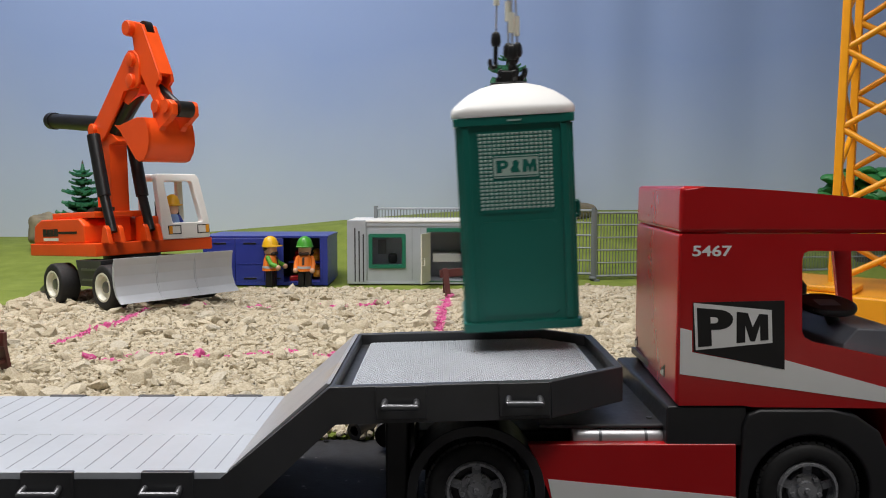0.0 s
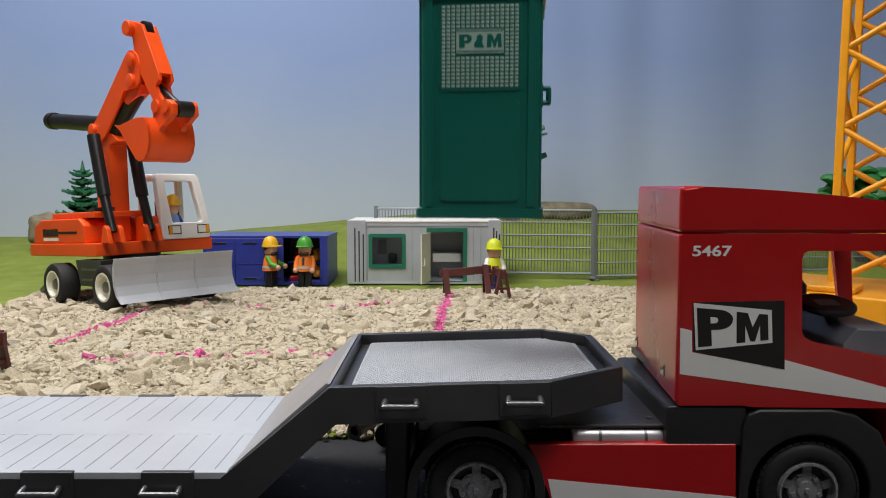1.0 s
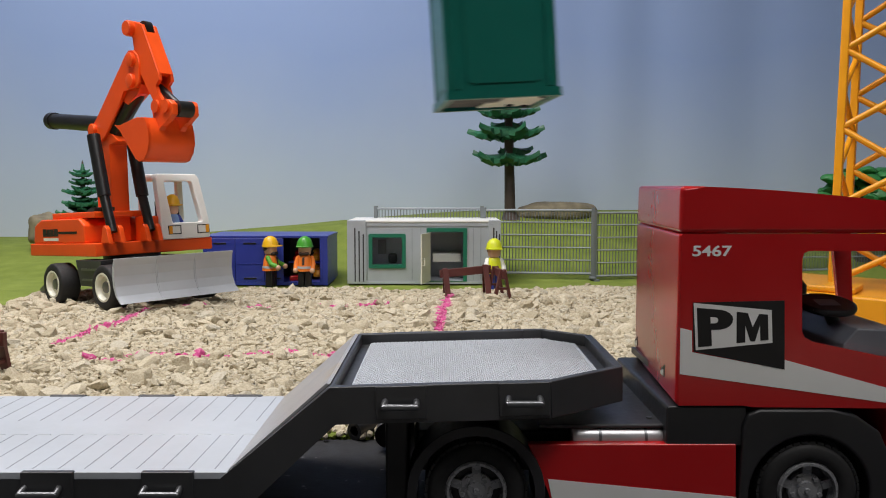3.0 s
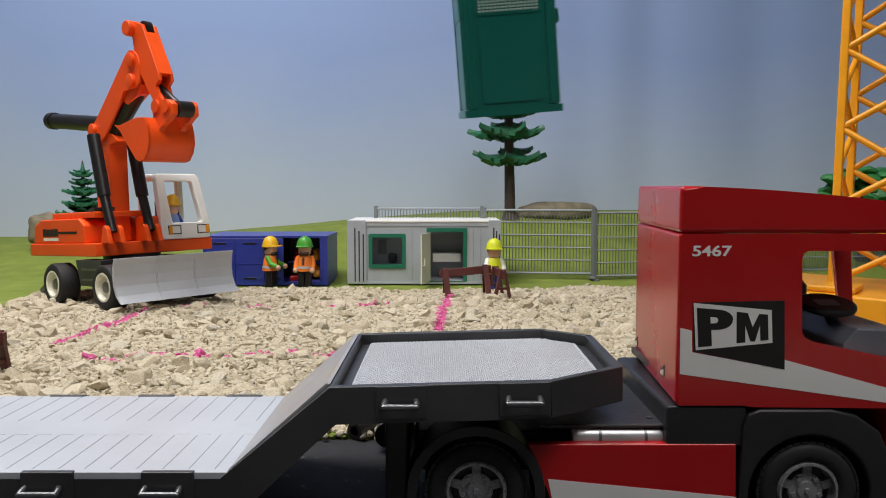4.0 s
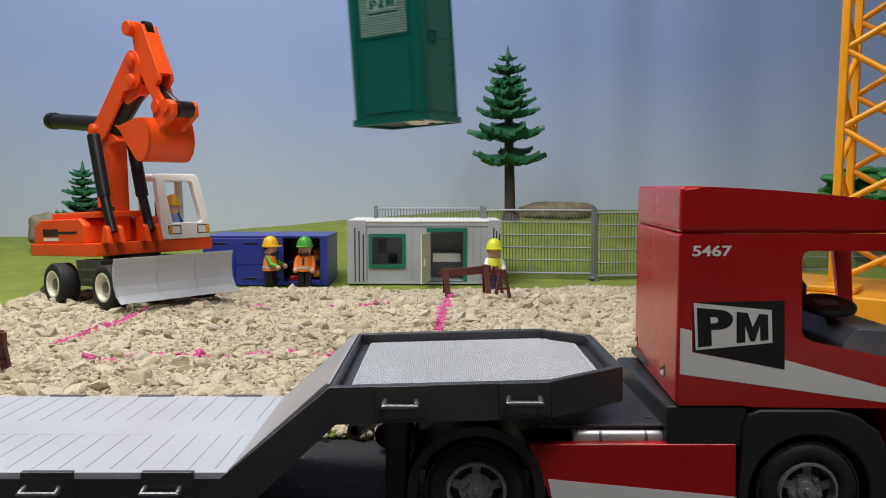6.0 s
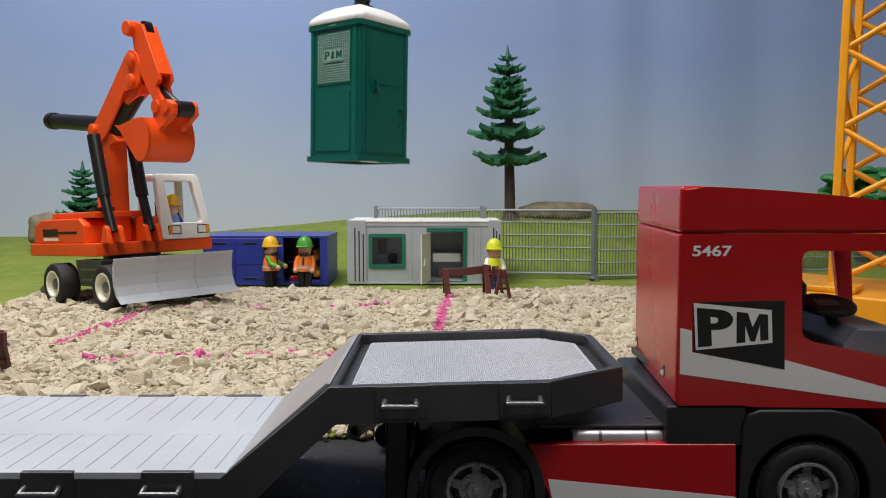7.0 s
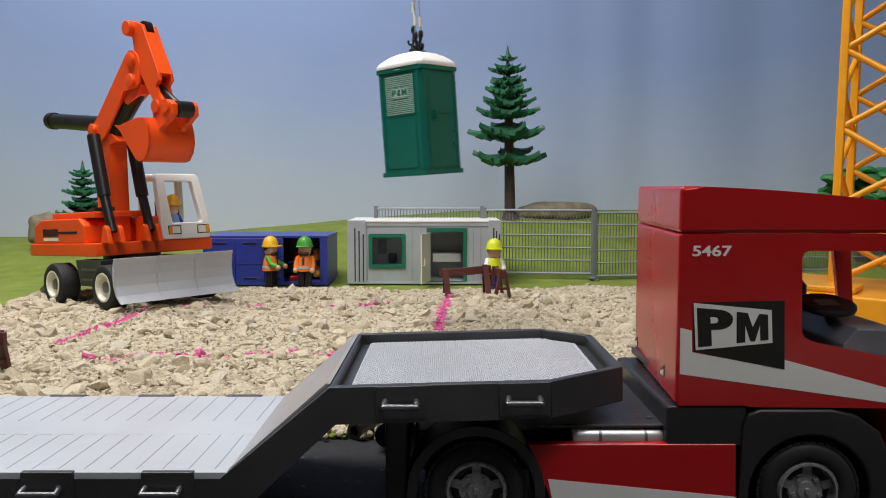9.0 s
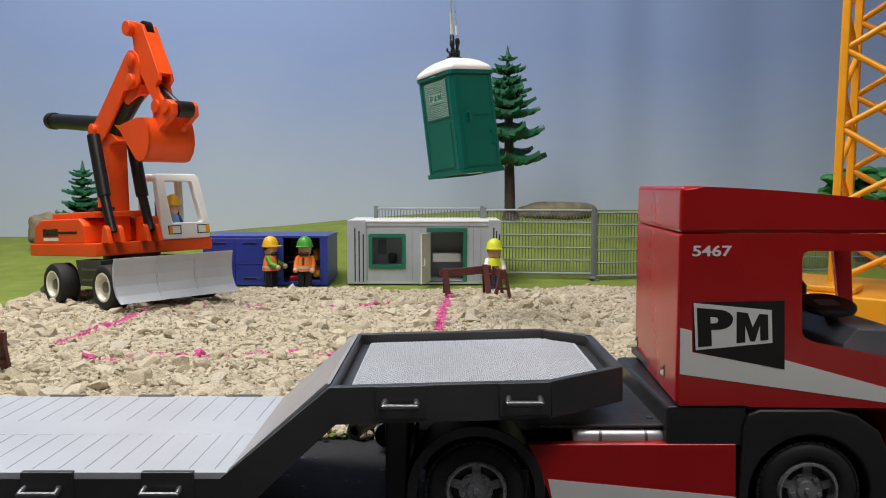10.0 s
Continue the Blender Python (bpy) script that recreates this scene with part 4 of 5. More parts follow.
build_blue_container()
build_white_container()
build_fence_panel(spot(-11.4, 134.5, 0.45, 0, 0, -4))
build_fence_panel(spot(7.0, 133.2, 0.2, 0, 0, -7))
build_fence_panel(spot(25.2, 131.0, -0.2, 0, 0, 9))
build_fence_panel(spot(43.2, 133.8, -0.2, 0, 0, 9))
build_fence_panel(spot(61.2, 136.7, 0.2, 0, 0, 9))
build_fence_panel(spot(79.2, 139.6, 0.6, 0, 0, 9))
build_barrier(spot(0.0, 109.6, 0.0, 0, -4.5, 9), "maroon toy trestle barrier on the gravel", 6.9)
build_barrier(spot(8.1, 105.2, 0.3, 0, 0, 98), "maroon toy trestle barrier set end-on")
build_barrier(spot(-34.9, 62.0, 0.0, 0, 0, 168), "maroon toy trestle barrier at the gravel's edge")


# ---- wheeled excavator ----
def build_excavator():
    t = thing("wheeled_excavator", spot(-39.9, 102, 0.38, 0, -2.7, -39), "orange toy wheeled excavator with grey dozer blade on gravel", "excavator")
    yc = 1.0
    part("chassis", box(B(), -9.6, 7.0, yc - 3.2, yc + 3.2, 2.4, 5.2, 0.3), BLACK, t, "black chassis")
    part("slew_ring", lathe(B(), [(5.0, 3.6), (6.3, 3.6)], "z", (-3.0, yc + 0.5, 0), 32), BLACK, t)
    for s in (-1, 1):
        y = yc + s * 5.2
        st = part("step_box", prism(B(), [(-4.6, 5.9), (1.9, 5.9), (1.2, 2.6), (-3.6, 2.6)], "y", y - 1.2, y + 1.2, 0.1), DARK, t, "dark grey step box")
        for z in (3.3, 4.6):
            part("tread", box(B(), -2.9, 1.1, y + s * 1.15 - 0.2, y + s * 1.15 + 0.2, z, z + 0.25), GUNMETAL, st)
        for x in (-8.75, 4.15):
            w = part("wheel", lathe(B(), [(-0.5, 1.5), (0.5, 1.5)], "y", (0, 0, 0), 24), BLACK, t, at=spot(x, yc + s * 6.3, 2.75))
            part("tyre", lathe(B(), [(-1.2, 1.75), (-1.3, 2.0), (-1.25, 2.5), (-1.0, 2.72), (1.0, 2.72), (1.25, 2.5), (1.3, 2.0), (1.2, 1.75)], "y", (0, 0, 0), 40, False), RUBBER, w, "black rubber tyre")
            part("rim", lathe(B(), [(s * 0.9, 1.78), (s * 1.28, 1.78), (s * 1.28, 1.55), (s * 0.7, 1.35), (s * 0.6, 0.85), (s * 0.8, 0.75)], "y", (0, 0, 0), 32, False), CREAM, w, "cream moulded rim")
            part("hub_cap", lathe(B(), [(s * 0.5, 0.8), (s * 0.95, 0.65), (s * 1.0, 0.4), (s * 1.0, 0)], "y", (0, 0, 0), 20), GUNMETAL, w, "grey hub")
    # dozer blade, three curved bays
    prof = [(8.6, 6.3), (8.25, 5.4), (8.05, 4.2), (8.15, 3.0), (8.6, 1.9), (9.5, 1.0)]
    part("blade", prism(B(), prof + [(x - 0.35, z) for x, z in prof[::-1]], "y", -7.2, 9.2, 0.06), GREY, t, "pale grey curved dozer blade")
    for y in (-1.7, 3.6):
        part("blade_rib", prism(B(), [(x + 0.05, z) for x, z in prof] + [(x - 0.1, z) for x, z in prof[::-1]], "y", y - 0.1, y + 0.1, 0.04), GREY, t)
    part("blade_arm", box(B(), 5.5, 7.75, yc - 2, yc + 2, 2.8, 4.2, 0.1), DARK, t)
    for s in (-1, 1):
        part("outrigger", prism(B(), [(-11.0, 4.4), (-9.6, 4.7), (-12.6, 2.1), (-15.2, 1.3), (-15.4, 1.8), (-13.2, 2.9)], "y", yc + s * 5.5 - 0.8, yc + s * 5.5 + 0.8, 0.08), GUNMETAL, t, "grey outrigger foot")
    # revolving upper structure
    part("platform", box(B(), -17.5, 0.6, -5.3, 11.6, 6.35, 8.0, 0.15), ORANGE, t, "orange platform slab")
    cover = part("engine_cover", prism(B(), [(-16.9, 8.0), (-2.6, 8.0), (-2.6, 10.3), (-4.0, 11.2), (-14.4, 11.2), (-16.4, 10.4)], "y", -5.05, 3.4, 0.22, 3), ORANGE, t, "orange engine cover")
    part("cover_lid", box(B(), -12.4, -0.9, -4.4, 2.6, 11.2, 12.0, 0.15), ORANGE, t)
    part("lid_grille", prism(B(), [(-3.6, 11.99), (-1.2, 11.99), (-1.0, 12.5), (-1.9, 12.5)], "y", -4.3, -1.6), DARK, t)
    # unreadable lettering as bars
    for a, b, z0, z1, mat in ((-13.9, -12.9, 8.95, 9.95, BLACK), (-12.8, -11.9, 8.95, 9.9, BLACK), (-11.8, -10.9, 8.95, 9.9, BLACK), (-10.8, -9.6, 8.95, 9.95, BLACK), (-9.5, -4.5, 9.25, 9.55, BLACK), (-13.8, -9.6, 8.35, 8.75, WHITE)):
        part("lettering_bar", box(B(), a, b, -5.08, -5.03, z0, z1), mat, cover)
    part("toolbox", box(B(), -1.5, 0.5, 1.3, 3.6, 8.0, 11.2, 0.15), ORANGE, t)
    part("counterweight", box(B(), -17.2, -8, 3.5, 11.3, 8.0, 11.0, 0.2), ORANGE, t)
    # mast and boom, as side plates with a web between
    a0, a1 = -1.85, 0.25
    part("mast", prism(B(), [(-5.4, 8.0), (-1.7, 8.0), (-1.7, 20.6), (0.8, 20.8), (-3.0, 23.2), (-4.9, 23.0), (-5.2, 20.0)], "y", a0 + 0.25, a1 + 0.55, 0.1), ORANGE, t, "orange mast")
    for y0, y1 in ((a0 - 0.15, a0 + 0.25), (a1 - 0.25, a1 + 0.15)):
        part("boom_plate", prism(B(), [(-4.6, 21.6), (-5.4, 22.2), (-5.3, 22.9), (-3.6, 23.95), (4.1, 31.0), (4.9, 31.45), (5.9, 31.35), (6.8, 30.7), (7.1, 29.7), (6.9, 27.3), (6.2, 26.7), (3.3, 26.8), (2.45, 25.5), (-1.6, 21.7), (-3.0, 21.0)], "y", y0, y1, 0.1), ORANGE, t, "orange boom side plate")
    part("boom_web", prism(B(), [(-3.5, 23.6), (4.2, 30.7), (4.8, 30.3), (-2.5, 22.9)], "y", a0 + 0.25, a1 - 0.25), ORANGE, t)
    part("boom_web", prism(B(), [(2.5, 25.5), (3.2, 27.0), (6.8, 27.2), (6.0, 26.2), (3.4, 25.0)], "y", a0 + 0.25, a1 - 0.25, 0.1), ORANGE, t)
    part("boom_ram", rod(B(), (-1.5, -0.75, 21.8), (5.0, -0.75, 26.6), 0.85, n=20), BLACK, t, "black boom ram")
    for x, z in ((-4.5, 22.6), (5.6, 30.2), (5.4, 27.7)):
        part("pin", lathe(B(), [(a0 - 0.6, 0), (a0 - 0.6, 0.75), (a0 - 0.5, 0.85), (a1 + 0.5, 0.85), (a1 + 0.6, 0.75), (a1 + 0.6, 0)], "y", (x, 0, z), 20), ORANGE, t, "orange pivot pin")
    part("counter_ram", rod(B(), (-18.6, -0.75, 25.3), (-4.0, -0.75, 23.4), 1.05, n=24), BLACK, t, "black ram cylinder")
    part("ram_collar", rod(B(), (-18.7, -0.75, 25.31), (-17.6, -0.75, 25.17), 1.2, n=24), BLACK, t)
    for y in (-3.3, 1.9):
        r = part("lift_ram", rod(B(), (-2.2, y, 21.7), (-0.35, y, 13.9), 0.8, n=20), BLACK, t, "black lifting ram")
        part("ram_rod", rod(B(), (-0.35, y, 13.9), (1.2, y, 9.3), 0.6, n=16), BLACK, r)
        for s in (-1, 1):
            part("lug", prism(B(), [(0.3, 8.0), (2.3, 8.0), (1.8, 9.8), (1.4, 10.2), (0.9, 10.0)], "y", y + s * 0.85 - 0.3, y + s * 0.85 + 0.3, 0.08), ORANGE, t, "orange ram lug")
    # dipper stick
    stick = [(5.0, 33.6), (5.3, 34.5), (6.3, 34.75), (7.9, 34.15), (11.0, 27.9), (11.1, 27.1), (10.1, 26.6), (10.6, 25.5), (11.6, 24.6), (11.7, 23.5), (10.3, 23.8), (8.4, 26.4), (7.1, 28.4), (6.0, 30.5), (5.8, 32.9)]
    for y0, y1 in ((a0 + 0.05, a0 + 0.5), (a1 - 0.5, a1 - 0.05)):
        part("stick_plate", prism(B(), stick, "y", y0, y1, 0.1), ORANGE, t, "orange dipper side plate")
    part("stick_face", prism(B(), [(7.35, 33.2), (8.42, 33.2), (11.06, 27.95), (10.5, 27.7)], "y", a0 + 0.14, a1 - 0.14), ORANGE, t)
    part("stick_back", prism(B(), [(6.0, 32.8), (6.4, 32.9), (6.5, 30.6), (7.5, 28.7), (8.8, 26.8), (8.5, 26.5), (7.2, 28.4), (6.1, 30.5)], "y", a0 + 0.4, a1 - 0.4), ORANGE, t)
    part("stick_pin", lathe(B(), [(a0 - 0.7, 0), (a0 - 0.7, 0.85), (a0 - 0.5, 0.95), (a1 + 0.5, 0.95), (a1 + 0.7, 0.85), (a1 + 0.7, 0)], "y", (5.5, 0, 34.0), 20), ORANGE, t)
    part("stick_roller", lathe(B(), [(a0 + 0.7, 0), (a0 + 0.7, 1.05), (a1 - 0.55, 1.05), (a1 - 0.55, 0)], "y", (7.0, 0, 33.75), 24), BLACK, t, "black roller")
    part("bucket_ram", rod(B(), (9.4, -0.75, 26.6), (13.8, -0.75, 23.6), 0.42, n=14), BLACK, t, "black bucket ram")
    part("bucket_pin", lathe(B(), [(-1.55, 0), (-1.55, 0.95), (0.35, 0.95), (0.35, 0)], "y", (13.9, 0, 23.45), 20), BLACK, t, "black bucket pin sleeve")
    # bucket
    b0, b1 = -3.9, 2.25
    shell = [(4.1, 22.35), (5.4, 21.6), (7.0, 19.7), (8.5, 17.95), (9.4, 17.55), (10.4, 17.75), (11.2, 18.6), (11.6, 19.7), (11.6, 20.8), (11.3, 21.9), (10.9, 22.6)]
    inner = [(x + (10.5 - x) * 0.06, z + (21.5 - z) * 0.10) for x, z in shell]
    bk = part("bucket", prism(B(), shell + inner[::-1], "y", b0, b1), ORANGE, t, "orange digging bucket")
    for y0, y1 in ((b0, b0 + 0.35), (b1 - 0.35, b1)):
        part("bucket_side", prism(B(), shell + [(9.1, 22.75), (5.6, 22.15)], "y", y0 - 0.02, y1 + 0.02, 0.06), ORANGE, bk)
    for y in (-2.0, 0.75):
        part("bucket_ear", prism(B(), [(10.5, 21.6), (11.3, 20.8), (11.8, 21.6), (13.0, 22.0), (14.4, 22.7), (14.4, 23.9), (13.6, 24.5), (12.4, 24.55), (11.2, 24.7), (10.3, 24.5), (10.1, 23.4)], "y", y - 0.4, y + 0.4, 0.12), ORANGE, bk)
        for x, z in ((11.1, 23.95), (13.2, 23.75)):
            part("ear_pin", lathe(B(), [(y - 0.65, 0), (y - 0.65, 0.75), (y + 0.65, 0.75), (y + 0.65, 0)], "y", (x, 0, z), 16), ORANGE, bk)
    # cab: pillars, sill, roof
    cab = part("cab", prism(B(), [(-5.5, 8.0), (-0.1, 8.0), (-0.1, 10.2), (-5.5, 10.2)], "y", 4.1, 11.2, 0.1), WHITE, t, "white cab")
    part("cab_roof", prism(B(), [(-5.6, 16.0), (-1.6, 16.0), (-1.7, 16.8), (-5.4, 17.0)], "y", 4.1, 10.5, 0.2), WHITE, cab)
    for y in (4.65, 10.3):
        bm = B()
        bar(bm, (-5.1, y, 10.5), (-5.1, y, 16.2), 0.8, 0.8, (1, 0, 0))
        part("pillar", bm, CREAM, cab)
    bm = holed(B(), [(3.9, 8.0), (11.1, 8.0), (11.05, 10.6), (10.6, 16.2), (10.2, 16.85), (4.35, 16.85), (4.0, 16.3)], [[(5.4, 10.2), (9.8, 10.2), (9.95, 10.4), (9.4, 15.6), (9.15, 15.85), (5.3, 15.85), (5.1, 15.65)]], "x", -0.1, 0.95)
    for v in bm.verts:
        v.co.x -= 0.22 * max(0, v.co.z - 10.2)
    bmesh.ops.bevel(bm, geom=[e for e in bm.edges if e.calc_face_angle(0) > 0.6], offset=0.16, segments=2, affect="EDGES", profile=0.5)
    part("front_frame", bm, WHITE, cab, "white front window frame")
    part("cab_seat", box(B(), -4.6, -3.2, 6.0, 9.2, 10.0, 13.4, 0.3), BLACK, t, "black cab seat")
    for y in (5.6, 10.0):
        hl = part("headlight", box(B(), 0.8, 1.0, y - 0.85, y + 0.85, 8.75, 9.75, 0.06), WHITE, cab, "white headlight")
        part("indicator", box(B(), 0.85, 1.04, y + (0.35 if y > 8 else -0.9), y + (0.9 if y > 8 else -0.35), 8.7, 9.8, 0.05), YELLOW, hl, "amber indicator")
        part("headlight_rim", holed(B(), [(y - 0.95, 8.65), (y + 0.95, 8.65), (y + 0.95, 9.85), (y - 0.95, 9.85)], [[(y - 0.82, 8.78), (y + 0.82, 8.78), (y + 0.82, 9.72), (y - 0.82, 9.72)]], "x", 0.85, 1.03), DARK, hl)
    return t


# ---- tower crane ----
def build_crane():
    t = thing("tower_crane", spot(44.5, 90, 0, 0, 0.85, -37), "yellow toy tower crane lattice mast", "crane")
    w, h, p = 7.2, 62, 8.7
    corners = ((0, 0), (w, 0), (w, w), (0, w))
    for x, y in corners:
        part("leg", box(B(), x - 0.44, x + 0.44, y - 0.44, y + 0.44, 3.9, h, 0.14), YELLOW, t)
    for i in range(4):
        (x0, y0), (x1, y1) = corners[i], corners[(i + 1) % 4]
        z = 4.4
        while z < h - p:
            for s in (0, 1):
                za, zb = (z, z + p / 2) if s == 0 else (z + p, z + p / 2)
                part("brace", rod(B(), (x0, y0, za + 0.2), (x1, y1, zb), 0.36, n=8), YELLOW, t)
            z += p
    part("base_slab", box(B(), -9, 16, -6, 14, 0, 3.9, 0.4), YELLOW, t, "yellow crane base")
    part("base_block", box(B(), -4, 3.2, -5.0, 0.0, 3.9, 4.6, 0.2), YELLOW, t)
    return t


build_excavator()
build_crane()


# ---- trees and rocks ----
def branch(bm, rng, ang, r, z, w):
    """One moulded conifer bough: sagging, then swept up at the tip, with toothed and drooping edges."""
    n = 9
    u = Vector((math.cos(ang), math.sin(ang), 0))
    v = Vector((-math.sin(ang), math.cos(ang), 0))
    sag, sweep = rng.uniform(0.06, 0.13), rng.uniform(0.03, 0.13)
    top, bot = [], []
    for i in range(n + 1):
        q = i / n
        tooth = 1.35 if i % 2 else 0.7
        half = w * (0.4 + 0.8 * q) * (1 - q) ** 0.85 * tooth * 1.2 if i < n else 0.02
        drop = -sag * r * math.sin(q * 2.6) + sweep * r * q ** 4
        for side in (-1, 0, 1):
            along = q * (1.0 if side == 0 else 1.04 if i % 2 else 0.97)
            c = u * (r * along) + v * (side * half) + Vector((0, 0, z + drop - (0 if side == 0 else 0.16 * w * tooth + 0.1 * rng.random())))
            top.append(bm.verts.new(c))
            bot.append(bm.verts.new(c - Vector((0, 0, (0.12 + 0.17 * r * (1 - q) ** 1.1 + 0.05 * r) * (0.6 if i % 2 else 1.3)))))
    for q, flip in ((top, False), (bot, True)):
        for i in range(n):
            for k in (0, 1):
                f = (q[3 * i + k], q[3 * i + k + 1], q[3 * i + k + 4], q[3 * i + k + 3])
                bm.faces.new(f[::-1] if flip else f)
    for i in range(n):
        for k in (0, 2):
            bm.faces.new((top[3 * i + k], top[3 * i + 3 + k], bot[3 * i + 3 + k], bot[3 * i + k]))


def build_fir(m, tiers, height, trunk_r, label, seed):
    t = thing("fir_tree", m, label, "tree", "fir trees")
    rng = random.Random(seed)
    part("trunk", lathe(B(), [(0, 0), (0, trunk_r * 2.6), (0.5, trunk_r * 1.5), (1.6, trunk_r), (height * 0.6, trunk_r * 0.75), (height - 0.6, 0.2), (height, 0.0)], "z", (0, 0, 0), 14), BARK, t, "dark brown moulded trunk")
    for z, r in tiers:
        bm = B()
        n = 7 if r > 3 else 5
        a0 = rng.uniform(0, 1)
        for k in range(n):
            branch(bm, rng, a0 + 2 * math.pi * (k + rng.uniform(-0.2, 0.2)) / n, r * rng.uniform(0.82, 1.06), z + 0.08 * r + rng.uniform(-0.25, 0.25), r * 0.35)
        for k in range(n - 2 if r < 7 else 2):
            branch(bm, rng, a0 + 0.4 + 2 * math.pi * k / (n - 2), r * rng.uniform(0.5, 0.8), z + 0.22 * r, r * 0.24)
        part("branch_tier", bm, LEAF, t, "dark green moulded boughs")
    part("tip", lathe(B(), [(height - 3.0, 0.7), (height - 1.6, 0.4), (height, 0.03)], "z", (0, 0, 0), 8), LEAF, t)
    return t


def build_broadleaf(m):
    t = thing("broadleaf_tree", m, "green toy broadleaf tree behind the crane", "tree")
    rng = random.Random(8)
    part("trunk", lathe(B(), [(0, 1.4), (3, 0.9), (9, 0.7), (13, 0.3)], "z", (0, 0, 0), 12), BARK, t, "dark trunk")
    for k in range(64):
        a, e = rng.uniform(0, 6.28), rng.uniform(-0.3, 1.35)
        reach = rng.uniform(4.2, 7.0)
        c = Vector((reach * 1.25 * math.cos(a) * math.cos(e), reach * math.sin(a) * math.cos(e), 10.5 + 0.9 * reach * math.sin(e)))
        bm = B()
        bmesh.ops.create_icosphere(bm, subdivisions=2, radius=1)
        turn = Euler((rng.uniform(-0.5, 0.5), rng.uniform(-0.5, 0.5), a)).to_matrix()
        for v in bm.verts:
            q = v.co * (1 + 0.45 * noise.noise(v.co * 2.2 + Vector((k, 0, 0))))
            v.co = c + turn @ Vector((q.x * 2.1, q.y * 1.6, q.z * 0.8 - 0.25 * q.x * q.x))
        part("leaf_clump", bm, BROAD_LEAF, t)
    return t


def build_rock(m, sx, sy, sz, seed, label):
    bm = B()
    bmesh.ops.create_icosphere(bm, subdivisions=4, radius=1)
    for v in bm.verts:
        c = v.co.copy()
        k = 1 + 0.22 * noise.noise(c * 1.3 + Vector((seed, 0, 0))) + 0.07 * noise.noise(c * 4 + Vector((seed, 3, 0)))
        z = math.copysign(abs(c.z) ** 0.6, c.z)
        v.co = Vector((c.x * sx * k, c.y * sy * k, sz * (z * k + 0.85)))
    ob = part("boulder", bm, BOULDER)
    ob.matrix_basis = m
    return tagged(ob, label, "rock", "boulders")


build_fir(spot(14.0, 165, 8.6, 0, -1.2, 0), ((13.3, 8.9), (18.6, 8.8), (22.6, 7.0), (24.6, 6.3), (26.8, 5.2), (28.6, 4.2), (31.0, 4.0), (33.3, 2.1)), 35.8, 1.15, "tall dark green toy fir tree on the ridge", 3)
build_fir(spot(-74.8, 165, 4.0), ((6.2, 5.4), (8.3, 4.8), (10.7, 4.1), (12.6, 2.9), (14.4, 2.8)), 17.0, 0.6, "small dark green toy fir tree on the ridge", 5)
build_broadleaf(spot(75.6, 142, 2))
build_rock(spot(23.8, 166, 8.6), 7.8, 4, 2.1, 2.0, "flat tan plastic boulder on the ridge")
build_rock(spot(-80.2, 160, 3.9), 3.6, 3.5, 3.3, 7.0, "tan plastic boulder on the meadow")


# ---- toy figures, each one plain moulded piece ----
def build_figure(m, helmet, vest, sleeve, trousers, label, lean=0.0, sit=False, beard=False):
    bm = B()
    def paint(index):
        for f in bm.faces:
            if f.material_index == 0:
                f.material_index = index + 1
    for s in (-1, 1):
        if sit:
            box(bm, s * 0.55 - 0.48, s * 0.55 + 0.48, -2.2, 0.4, 1.6, 2.6, 0.2)
        else:
            prism(bm, [(s * 0.08, 0.0), (s * 1.0, 0.0), (s * 0.98, 2.7), (s * 0.05, 2.7)], "y", -0.62, 0.5, 0.14)
    paint(3)
    lathe(bm, [(2.55, 0), (2.55, 1.3), (3.2, 1.22), (4.4, 1.02), (4.9, 0.8), (5.05, 0.4), (5.05, 0)], "z", (0, 0, 0), 16)
    paint(1)
    for s in (-1, 1):
        tube(bm, [(s * 1.05, 0, 4.6), (s * 1.35, -0.25 - lean, 3.6), (s * 1.3, -0.6 - 2 * lean, 2.9 + lean)], 0.36)
    paint(2)
    for s in (-1, 1):
        bmesh.ops.create_icosphere(bm, subdivisions=2, radius=0.42, matrix=Matrix.Translation((s * 1.3, -0.8 - 2.2 * lean, 2.65 + lean)))
    lathe(bm, [(4.9, 0.0), (4.9, 0.5), (5.2, 0.92), (5.9, 1.02), (6.5, 0.95), (6.9, 0.6), (6.95, 0)], "z", (0, 0, 0), 18)
    paint(4)
    lathe(bm, [(6.25, 0.0), (6.2, 1.3), (6.35, 1.33), (6.5, 1.22), (7.0, 1.14), (7.55, 0.85), (7.85, 0.35), (7.9, 0)], "z", (0, 0, 0), 20)
    prism(bm, [(-0.9, -1.7), (0.9, -1.7), (1.1, -0.7), (-1.1, -0.7)], "z", 6.25, 6.42, 0.05)
    paint(0)
    lathe(bm, [(2.95, 1.2), (2.95, 1.3), (3.3, 1.26), (3.3, 1.1)], "z", (0, 0, 0), 16, False)
    paint(5)
    box(bm, -1.0, 1.0, -0.3, 0.98, 5.6, 6.3, 0.3)
    if beard:
        box(bm, -0.8, 0.8, -1.02, -0.2, 4.95, 5.5, 0.25)
        box(bm, -0.16, 0.16, -1.16, -0.7, 2.7, 4.7, 0.06)
    paint(6)
    for f in bm.faces:
        f.material_index -= 1
    me = finish(bm)
    ob = new("toy_figure", me)
    for mat in (helmet, vest, sleeve, trousers, SKIN, WALL_GREY, BARK):
        me.materials.append(mat)
    ob.matrix_basis = m
    return tagged(ob, label, "toy figure", "toy workers")


